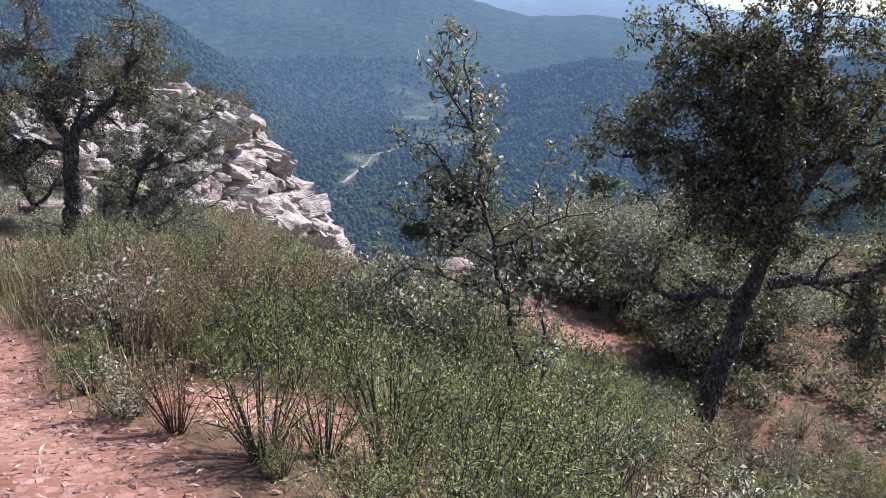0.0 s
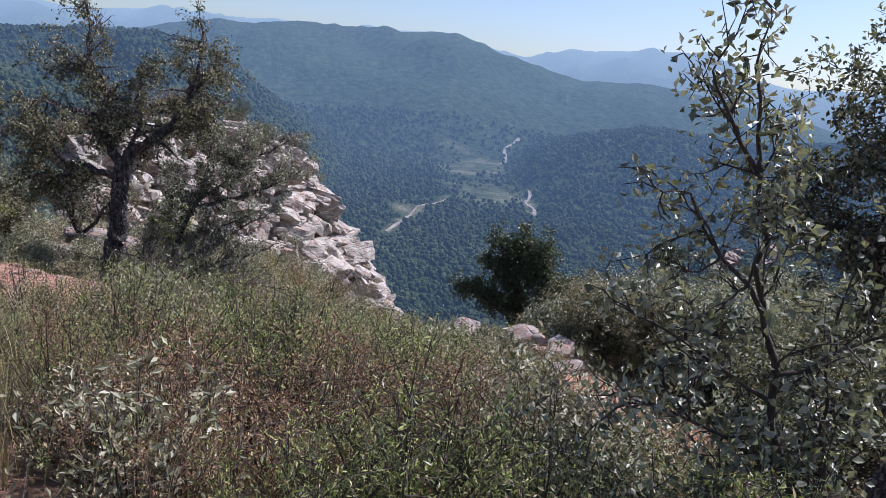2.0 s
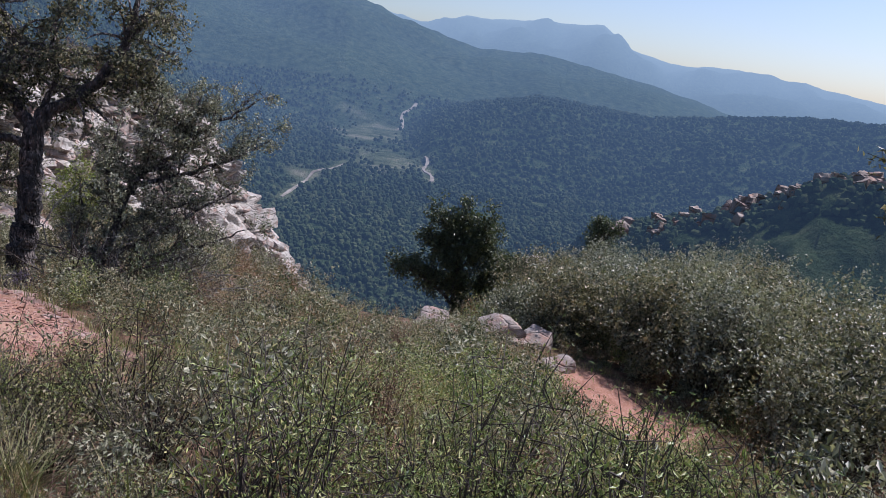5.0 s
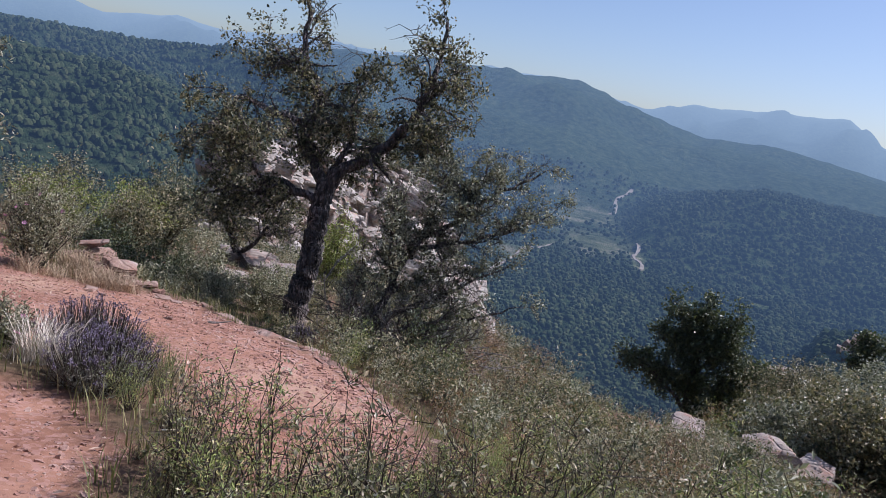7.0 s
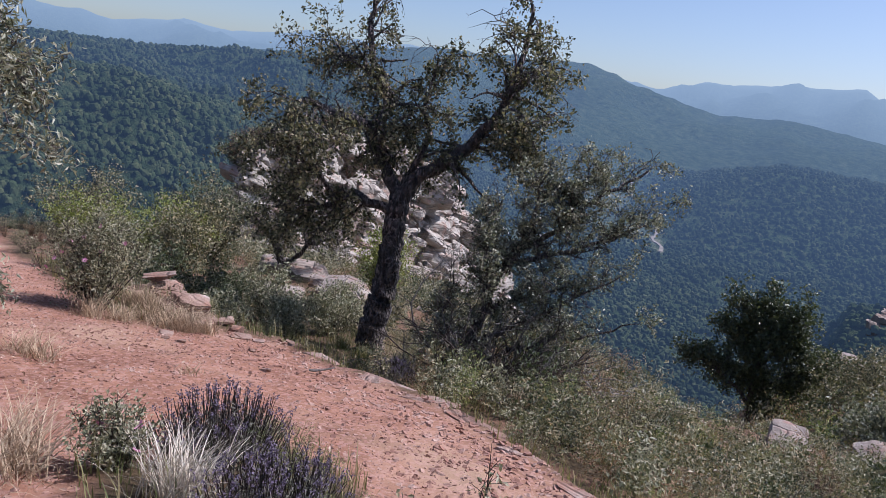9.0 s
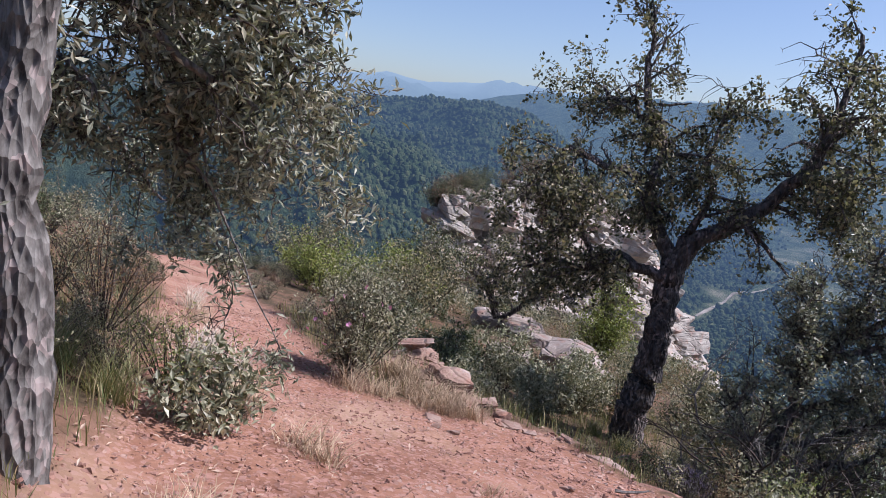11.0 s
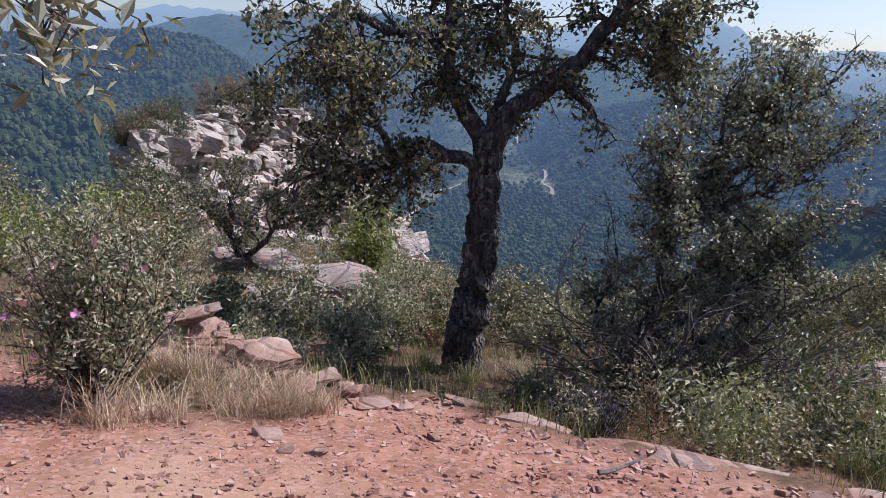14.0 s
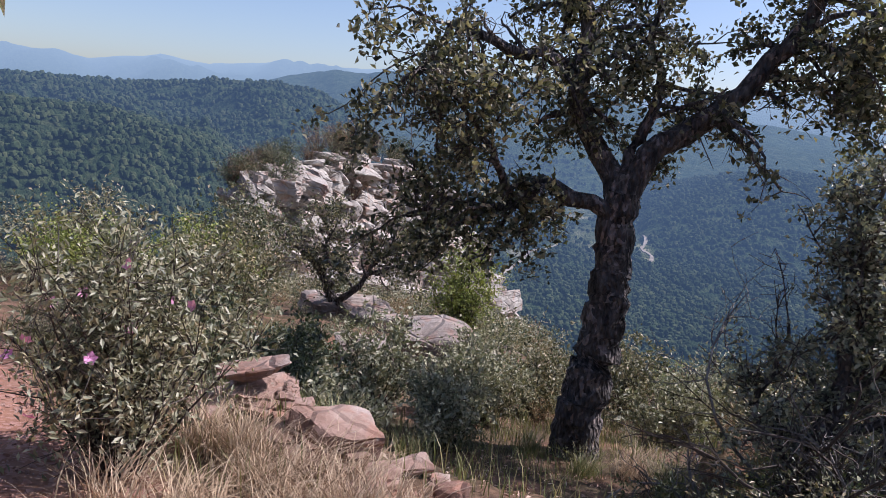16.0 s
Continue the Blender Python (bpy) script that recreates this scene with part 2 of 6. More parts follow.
HEATH_LEAF = leaf_mat("heath_leaves", [(0.09, 0.055, 0.032), (0.22, 0.125, 0.072), (0.33, 0.20, 0.115), (0.18, 0.17, 0.07)], 0.6)
DARK_LEAF = leaf_mat("dark_bush_leaves", [(0.026, 0.038, 0.018), (0.075, 0.094, 0.042), (0.15, 0.16, 0.08)], 0.45)
YELLOW_LEAF = leaf_mat("yellow_green_leaves", [(0.13, 0.17, 0.03), (0.21, 0.25, 0.05), (0.28, 0.28, 0.08)], 0.55)
LAV_LEAF = leaf_mat("lavender_leaves", [(0.12, 0.125, 0.10), (0.22, 0.215, 0.17), (0.16, 0.145, 0.13)], 0.7)
LAV_BLOOM = leaf_mat("lavender_blooms", [(0.07, 0.055, 0.085), (0.13, 0.10, 0.17), (0.20, 0.17, 0.24)], 0.7)
PINK = leaf_mat("rockrose_petals", [(0.62, 0.24, 0.48), (0.75, 0.36, 0.62)], 0.6)
LITTER = leaf_mat("fallen_leaves", [(0.16, 0.085, 0.055), (0.30, 0.18, 0.125), (0.44, 0.31, 0.24), (0.52, 0.42, 0.34)], 0.8, 0.1, 0.2, (1, 1, 1))
STRAW = leaf_mat("dry_grass_blades", [(0.26, 0.18, 0.12), (0.42, 0.32, 0.22), (0.56, 0.46, 0.34)], 0.7, 0.2, 0.3, (1, 1, 1))
PALE_STRAW = leaf_mat("bleached_grass_blades", [(0.40, 0.35, 0.28), (0.58, 0.53, 0.45), (0.68, 0.64, 0.57)], 0.7, 0.2, 0.3, (1, 1, 1))
GRASS = leaf_mat("green_grass_blades", [(0.09, 0.12, 0.035), (0.20, 0.20, 0.08), (0.38, 0.31, 0.18)], 0.6)
BARK = bark_mat("cork_bark", (0.016, 0.013, 0.012), (0.30, 0.26, 0.235), 12.0, 0.09, True)
PALE_BARK = bark_mat("pale_bark", (0.045, 0.036, 0.03), (0.50, 0.47, 0.42), 11, 0.06, True)
TWIG = bark_mat("twig_bark", (0.05, 0.038, 0.03), (0.17, 0.135, 0.11), 25, 0.004)
HEATH_STEM = bark_mat("heath_stems", (0.09, 0.05, 0.035), (0.28, 0.18, 0.13), 25, 0.004)
DEAD = bark_mat("dead_twigs", (0.15, 0.135, 0.12), (0.42, 0.385, 0.35), 25, 0.004)
ROCK = stone_mat("pale_outcrop_rock", [(0.19, 0.16, 0.135), (0.40, 0.36, 0.315), (0.58, 0.54, 0.48)], 0.6, red_amount=0.5)
NEAR_ROCK = stone_mat("red_sandstone", [(0.17, 0.095, 0.07), (0.31, 0.20, 0.155), (0.44, 0.36, 0.31)], 3.2, red_amount=0.5)
CHIP = stone_mat("gravel_chips", [(0.20, 0.095, 0.07), (0.36, 0.20, 0.15), (0.54, 0.38, 0.31)], 5, red_amount=0.3, lichen=False)
PAINT = plain_mat("white_paint_marks", (0.62, 0.60, 0.56))
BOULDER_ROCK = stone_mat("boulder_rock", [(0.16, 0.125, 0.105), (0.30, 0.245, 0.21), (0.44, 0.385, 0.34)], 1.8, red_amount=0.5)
RIDGE_ROCK = stone_mat("ridge_rock", [(0.20, 0.16, 0.14), (0.30, 0.24, 0.20), (0.40, 0.33, 0.28)], 0.1, lichen=False)


# ---- the land ----
TRAIL = np.array([(3.5, -5.5), (0.3, -0.6), (-1.0, 2.05), (-2.4, 3.4), (-3.85, 5.2), (-5.4, 6.5), (-7.2, 7.7), (-9.3, 9.6), (-10.8, 11.9),
                  (-12.6, 13.4), (-14.9, 15.2), (-17.6, 17.4), (-21.0, 20.0), (-27.0, 24.0)])
TRAIL_W = np.array([0.8, 0.6, 0.42, 0.34, 0.42, 0.75, 0.95, 1.2, 1.5, 1.3, 1.0, 0.9, 0.9, 0.9])
APRON = np.array([(-5.5, 10.7), (-6.2, 12.3), (-7.5, 13.8), (-8.8, 14.75), (-9.9, 15.45), (-10.7, 15.85), (-11.9, 15.6), (-12.3, 14.2), (-12.0, 12.6), (-10.5, 11.4), (-9.2, 11.6), (-7.9, 11.3), (-7.0, 9.9), (-6.2, 9.2)])
EDGE = np.array([(-4.6, 9.6), (-5.5, 11.2), (-6.3, 12.5), (-7.6, 13.95), (-8.9, 14.9), (-9.9, 15.55), (-10.6, 15.95), (-11.9, 16.35), (-12.9, 16.9), (-14.6, 18.4), (-17.5, 20.5)])


def line_dist(x, y, pts, widths=None):
    best = np.full(np.shape(x), 1e9)
    for k in range(len(pts) - 1):
        (ax, ay), (bx, by) = pts[k], pts[k + 1]
        dx, dy = bx - ax, by - ay
        u = np.clip(((x - ax) * dx + (y - ay) * dy) / (dx * dx + dy * dy), 0, 1)
        d = np.hypot(x - ax - u * dx, y - ay - u * dy)
        if widths is not None:
            d = d - (widths[k] * (1 - u) + widths[k + 1] * u)
        best = np.minimum(best, d)
    return best


def inside(x, y, poly):
    res = np.zeros(np.shape(x), bool)
    n = len(poly)
    for k in range(n):
        (ax, ay), (bx, by) = poly[k], poly[(k + 1) % n]
        cross = (ay > y) != (by > y)
        res ^= cross & (x < (bx - ax) * (y - ay) / (by - ay + 1e-9) + ax)
    return res


def dirt_mask(x, y):
    """1 on the trail and its bare apron, 0 in the scrub."""
    x, y = np.asarray(x, float), np.asarray(y, float)
    d = line_dist(x, y, TRAIL, TRAIL_W)
    closed = np.vstack([APRON, APRON[:1]])
    da = line_dist(x, y, closed)
    d = np.minimum(d, np.where(inside(x, y, APRON), -da, da))
    island = np.hypot((x + 8.3) / 1.1, (y - 10.25) / 0.75) - 0.8
    d = np.maximum(d, -island)
    d = d + 0.55 * fbm(x * 1.3, y * 1.3, 4, 5)
    low = np.exp(-((x - 2.9) ** 2 / 2.2 + (y - 22.0) ** 2 / 5.0)) + np.exp(-((x - 5.4) ** 2 / 2.4 + (y - 20.8) ** 2 / 2.0)) + np.exp(-((x - 2.5) ** 2 / 1.2 + (y - 19.7) ** 2 / 1.2))
    d = np.minimum(d, np.hypot((x + 0.75) / 1.15, (y - 3.75) / 0.55) - 0.8 + 0.5 * fbm(x * 1.6, y * 1.6, 3, 6))
    return np.maximum(smooth(0.18, -0.18, d), smooth(0.45, 0.75, low + 0.5 * fbm(x, y, 3, 2)))


def near_height(x, y):
    x, y = np.asarray(x, float), np.asarray(y, float)
    z = 0.28 - 0.012 * x - 0.249 * y
    relu = np.log1p(np.exp(np.clip((x + 0.4) * 2.2, -30, 30))) / 2.2
    z = z - np.minimum(0.6 * relu, 4.2) * (1 - 0.85 * smooth(14, 26, y)) * smooth(-1, 4.5, y + 0.4 * x)
    z = z - 1.2 * smooth(10, 20, y) * smooth(-8, -3, x) * (1 - smooth(28, 37, y))
    z = z - 0.32 * np.exp(-((x + 0.4) ** 2 + (y - 11.3) ** 2) / 7.0)
    # rocky hump at the bend
    z = z + 0.26 * np.exp(-((x + 12.6) ** 2 / 0.4 + (y - 16.0) ** 2 / 0.22))
    # the lip of the bare apron
    side = np.full(np.shape(x), -1e9)
    for k in range(len(EDGE) - 1):
        (ax, ay), (bx, by) = EDGE[k], EDGE[k + 1]
        dx, dy = bx - ax, by - ay
        L = math.hypot(dx, dy)
        u = ((x - ax) * dx + (y - ay) * dy) / L
        s = (dx * (y - ay) - dy * (x - ax)) / L
        ok = (u > -0.3) & (u < L + 0.3)
        side = np.where(ok, np.maximum(side, -s), side)
    lip = smooth(0.0, 0.55, side + 0.25 * fbm(x * 1.7, y * 1.7, 3, 9)) * (1 - smooth(6, 14, side))
    z = z - 0.45 * lip
    # bank on the uphill side, gully ahead, shoulder falling to the valley
    d = line_dist(x, y, TRAIL)
    up = smooth(0.6, 4.0, d) * smooth(1.0, -3.0, y + 0.95 * x - (0.95 * -8 + 8) - 0.5)
    z = z + 0.7 * up
    z = z - 0.6 * np.maximum(y - 27, 0) * np.exp(-((x + 4.0) ** 2) / 34.0)
    z = z - 0.36 * np.maximum(y - 53, 0) - 0.25 * np.maximum(-24 - x, 0)
    dirt = dirt_mask(x, y)
    z = z + (0.16 * fbm(x * 0.6, y * 0.6, 4, 3) + 0.10 * fbm(x * 2.1, y * 2.1, 3, 4)) * (1 - 0.65 * dirt) + 0.035 * fbm(x * 5, y * 5, 3, 8)
    return z - 0.05 * dirt


# ridges around the valley: bearing in degrees and height of the crest in degrees above the level of the trail
RIDGES = [
    (420, 260, 150, [(-180, -9), (-90, -4), (12, -25), (17, -11.5), (20, -10.3), (25, -8.6), (30, -6.0), (33, -4.2), (45, -3), (90, -4), (180, -9)]),
    (620, 330, 500, [(-180, 2), (-90, 0), (-46, -1.2), (-37, -1.8), (-31, -3.1), (-28, -4.8), (-25, -6.6), (-20, -13), (180, -13)]),
    (1150, 520, 700, [(-180, 2), (-60, 0.8), (-45, 0.35), (-35, 0.55), (-26, 1.3), (-23, 0.9), (-20, -0.5), (-15, -4.5), (-10, -9), (180, -9)]),
    (1550, 720, 800, [(-180, -8), (-3, -8), (0.6, -6.6), (3.5, -4.1), (7, -2.8), (11, -2.0), (20, -2.2), (30, -0.6), (60, 1), (180, 1)]),
    (3050, 1500, 1000, [(-180, 1), (-50, 0.4), (-36, 0.7), (-27, 1.6), (-21.5, 2.8), (-11, 3.0), (-4, 3.5), (-0.5, 2.4), (2, 1.9), (6, 1.2), (11, 1.4), (15.5, 0.8), (20, 0.2), (26, -1.2), (45, -1), (180, 1)]),
    (4350, 1200, 300, [(-180, 2), (-60, 2.6), (-44, 2.4), (-39, 2.0), (-34, 2.8), (-31, 2.5), (-25, 3.1), (-15, 3.2), (-6, 3.6), (-3, 3.1), (2, 2.4), (4.6, 3.4), (8.3, 3.5), (14.9, 4.1),
                       (17.3, 2.6), (20.7, 2.0), (25, 2.2), (29, 1.8), (36, 1.0), (60, 1), (180, 2)]),
]
VALLEY = -172.0


def far_height(x, y):
    dx, dy = x + 5.0, y - 5.0
    r = np.hypot(dx, dy)
    az = np.degrees(np.arctan2(dx, dy))
    z = VALLEY + 10 * fbm(x / 160, y / 160, 4, 21)
    for k, (rc, front, back, crest) in enumerate(RIDGES):
        knots = np.array(crest, float)
        wob = az + 1.2 * fbm(r / 260.0 + 3 * k, az / 9.0, 3, 30 + k)
        top = rc * np.tan(np.radians(np.interp(wob, knots[:, 0], knots[:, 1]))) + rc * 0.004 * fbm(az * 1.1, r / 900.0, 4, 40 + k)
        u = (rc - r) / front
        fall = np.where(r < rc, np.clip(1 - u, 0, 1), np.clip(1 - (r - rc) / (3.0 * back), 0.25, 1))
        shape = np.where(r < rc, np.sin(fall * np.pi / 2) ** 1.15, fall)
        rough = 1 + 0.50 * fbm(x / (0.16 * front), y / (0.16 * front), 4, 50 + k) * smooth(0, 0.35, np.abs(r - rc) / front)
        z = np.maximum(z, VALLEY + (top - VALLEY) * shape * rough)
    return z


def height(x, y):
    x, y = np.asarray(x, float), np.asarray(y, float)
    r = np.hypot(x + 5.0, y - 5.0)
    near = near_height(x, y)
    return np.where(r < 60, near, near * (1 - smooth(60, 330, r)) + far_height(x, y) * smooth(60, 330, r))


def polar_sheet(name, radii, mats, far):
    az = np.radians(np.concatenate([np.arange(-180, -62, 3.0), np.arange(-62, 50, 0.28), np.arange(50, 180, 3.0)]))
    rr, aa = np.meshgrid(radii, az, indexing="ij")
    X, Y = -5.0 + rr * np.sin(aa), 5.0 + rr * np.cos(aa)
    Z = height(X, Y)
    n, m = rr.shape
    v = np.stack([X, Y, Z], -1).reshape(-1, 3)
    i, j = np.meshgrid(np.arange(n - 1), np.arange(m), indexing="ij")
    k = (j + 1) % m
    q = np.stack([i * m + j, i * m + k, (i + 1) * m + k, (i + 1) * m + j], -1).reshape(-1, 4)
    faces = [q]
    if not far:
        c = len(v)
        v = np.vstack([v, [[-5.0, 5.0, float(height(-5.0, 5.0))]]])
        jj = np.arange(m)
        faces.append(np.stack([np.full(m, c), (jj + 1) % m, jj], -1))
    me = make_mesh(name, v, faces, mats, smooth_shade=True)
    return me, v


ring_near = np.concatenate([[0.25], 0.45 * 1.021 ** np.arange(0, 302)])
ring_near = ring_near[ring_near < 236]
ring_far = np.concatenate([[228.0], 236.0 * 1.022 ** np.arange(0, 136)])
ring_far = ring_far[ring_far < 4500]
me, v = polar_sheet("ground", ring_near, SOIL, False)
attr = me.attributes.new("dirt", "FLOAT", "POINT")
attr.data.foreach_set("value", dirt_mask(v[:, 0], v[:, 1]).astype(np.float32))
ground = tagged(new("ground", me), "reddish stony hillside soil with a bare dirt trail", "ground", kind="structure")

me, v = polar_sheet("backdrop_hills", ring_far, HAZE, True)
dx, dy = v[:, 0] + 5, v[:, 1] - 5
r, az = np.hypot(dx, dy), np.degrees(np.arctan2(dx, dy))


def far_tracks(az, r):
    """Clearings, a farm track and a quarry scar on the valley floor."""
    road = np.abs(az - (-7.9 + (r - 670) / 290 * 4.5)) * r / 57.3 - 5
    a = smooth(4, -2, road) * (r > 650) * (r < 980)
    scar = np.abs(az - (3.7 - (r - 880) / 210 * 0.8)) * r / 57.3 - 6
    a = np.maximum(a, smooth(4, -2, scar) * (r > 870) * (r < 1100))
    return a


clear = np.exp(-((az + 1.5) / 5.0) ** 2 - ((r - 1450) / 420) ** 2) + 0.9 * np.exp(-((az + 7.0) / 2.2) ** 2 - ((r - 830) / 90) ** 2) + 0.75 * np.exp(-((az - 0.5) / 4) ** 2 - ((r - 1000) / 160) ** 2)
bare = smooth(0.55, 0.95, clear + 0.9 * fbm(v[:, 0] / 60, v[:, 1] / 60, 4, 77))
bare = np.maximum(bare * 0.8, far_tracks(az, r))
attr = me.attributes.new("bare", "FLOAT", "POINT")
attr.data.foreach_set("value", bare.astype(np.float32))
tagged(new("backdrop_hills", me), "wooded mountains around a valley, blue haze painted on as glow", "mountains", kind="structure")

# far track and scar as pale ribbons on the valley floor
def ribbon(name, az0, r0, az1, r1, width, label):
    u = np.linspace(0, 1, 60)
    rr, aa = r0 + (r1 - r0) * u, np.radians(az0 + (az1 - az0) * u + 0.25 * np.sin(u * 9))
    x, y = -5 + rr * np.sin(aa), 5 + rr * np.cos(aa)
    tx, ty = np.gradient(x), np.gradient(y)
    L = np.hypot(tx, ty)
    w = width * (0.7 + 0.6 * np.abs(np.sin(u * 13)))
    a = np.stack([x - ty / L * w, y + tx / L * w], -1)
    b = np.stack([x + ty / L * w, y - tx / L * w], -1)
    z = np.maximum(height(a[:, 0], a[:, 1]), height(b[:, 0], b[:, 1])) + 1.0
    vv = np.concatenate([np.column_stack([a, z]), np.column_stack([b, z]), np.column_stack([a, z - 3]), np.column_stack([b, z - 3])])
    i = np.arange(59)
    qq = np.concatenate([np.stack([i, i + 1, i + 61, i + 60], -1), np.stack([i, i + 120, i + 121, i + 1], -1), np.stack([i + 60, i + 61, i + 181, i + 180], -1)])
    return tagged(new(name, make_mesh(name, vv, qq, HAZE_TRACK)), label, "track", kind="structure")


# bare ground with the same painted haze glow as the hills
HAZE_TRACK = haze_mat("far_track_haze_glow", False, True)
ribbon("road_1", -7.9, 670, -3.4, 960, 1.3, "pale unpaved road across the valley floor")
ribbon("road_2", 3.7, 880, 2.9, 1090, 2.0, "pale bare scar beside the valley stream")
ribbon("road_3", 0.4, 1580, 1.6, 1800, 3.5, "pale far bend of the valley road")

# far woods: small ragged crowns, one mesh
def far_woods(count):
    rng = np.random.default_rng(11)
    az = rng.uniform(-50, 41, count * 2)
    r = 360 * (1850 / 360.0) ** (rng.random(count * 2) ** 0.8)
    a = np.radians(az)
    x, y = -5 + r * np.sin(a), 5 + r * np.cos(a)
    clear = np.exp(-((az + 1.5) / 5.0) ** 2 - ((r - 1450) / 420) ** 2) + 0.75 * np.exp(-((az - 0.5) / 4) ** 2 - ((r - 1000) / 160) ** 2) + 0.9 * np.exp(-((az + 7.0) / 2.2) ** 2 - ((r - 830) / 90) ** 2)
    keep = (rng.random(len(x)) > clear * 1.05) & (far_tracks(az, r) < 0.2)
    keep &= vnoise(x / 26, y / 26, 91) > 0.12
    x, y, r = x[keep][:count], y[keep][:count], r[keep][:count]
    n = len(x)
    z = height(x, y)
    s = (1.5 + 1.3 * rng.random(n)) * (0.62 + r / 1500)
    h = s * rng.uniform(1.3, 2.1, n)
    ang = np.arange(6) * np.pi / 3
    jit = rng.uniform(0.7, 1.25, (n, 6))
    ph = rng.uniform(0, 2, n)
    low = np.stack([x[:, None] + s[:, None] * jit * np.cos(ang + ph[:, None]), y[:, None] + s[:, None] * jit * np.sin(ang + ph[:, None]),
                    (z + h * 0.18)[:, None] + s[:, None] * rng.uniform(-0.3, 0.3, (n, 6))], -1)
    up = np.stack([x[:, None] + 0.74 * s[:, None] * jit * np.cos(ang + 0.5 + ph[:, None]), y[:, None] + 0.74 * s[:, None] * jit * np.sin(ang + 0.5 + ph[:, None]),
                   (z + h * 0.78)[:, None] + s[:, None] * rng.uniform(-0.25, 0.25, (n, 6))], -1)
    top = np.stack([x + rng.normal(0, 0.2, n) * s, y + rng.normal(0, 0.2, n) * s, z + h * 1.0], -1)[:, None]
    v = np.concatenate([low, up, top], 1).reshape(-1, 3)
    k = np.arange(6)
    kn = (k + 1) % 6
    t = np.concatenate([np.stack([k, kn, k + 6], -1), np.stack([kn, kn + 6, k + 6], -1), np.stack([k + 6, kn + 6, np.full(6, 12)], -1)]) 
    t = (np.arange(n)[:, None, None] * 13 + t[None]).reshape(-1, 3)
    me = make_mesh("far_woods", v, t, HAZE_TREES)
    return tagged(new("far_woods", me), "dark green pine and oak woods on the far slopes", "forest", kind="stuff")


far_woods(46000)


# ---- rocks ----
def rock_mesh(name, mat, seed, size=(1, 1, 0.7), cut=0.5, rough=0.10, sub=3):
    """A broken block: a rounded cube cut by random planes, with a rough skin."""
    rng = np.random.default_rng(seed)
    bm = bmesh.new()
    bmesh.ops.create_cube(bm, size=1.0)
    bmesh.ops.subdivide_edges(bm, edges=bm.edges[:], cuts=sub, use_grid_fill=True)
    planes = []
    for _ in range(7):
        nrm = rng.normal(size=3)
        nrm[2] *= 0.6
        nrm /= np.linalg.norm(nrm)
        planes.append((Vector(nrm), rng.uniform(cut * 0.72, cut)))
    off = Vector(rng.uniform(-50, 50, 3))
    for vert in bm.verts:
        p = vert.co.copy()
        for nrm, dist in planes:
            over = p.dot(nrm) - dist
            if over > 0:
                p -= nrm * over * 0.92
        p += Vector(noise.noise_vector(p * 2.6 + off)) * rough + Vector(noise.noise_vector(p * 7 + off)) * rough * 0.4
        vert.co = Vector((p.x * size[0], p.y * size[1], p.z * size[2]))
    me = bpy.data.meshes.new(name)
    bm.to_mesh(me)
    bm.free()
    me.materials.append(mat)
    return me


SLABS = [rock_mesh("rock", ROCK, 100 + k, (1, 0.95, 0.66), 0.50, 0.055, 7) for k in range(9)]


CRAG = np.array([(-38, 60, -9.0), (-36.8, 63, -5.8), (-36.6, 80, -4.6), (-35.0, 99, -6.6), (-33.6, 120, -12.6), (-33.2, 135, -20.8), (-30.2, 141, -28.2), (-25.4, 140, -33.4), (-20.6, 137, -40.5), (-17.6, 134, -48)], float)


def crag_point(u):
    """A point of the crest, u from 0 (near end) to 1."""
    k = np.linspace(0, 1, len(CRAG))
    return np.array([np.interp(u, k, CRAG[:, c]) for c in range(3)])


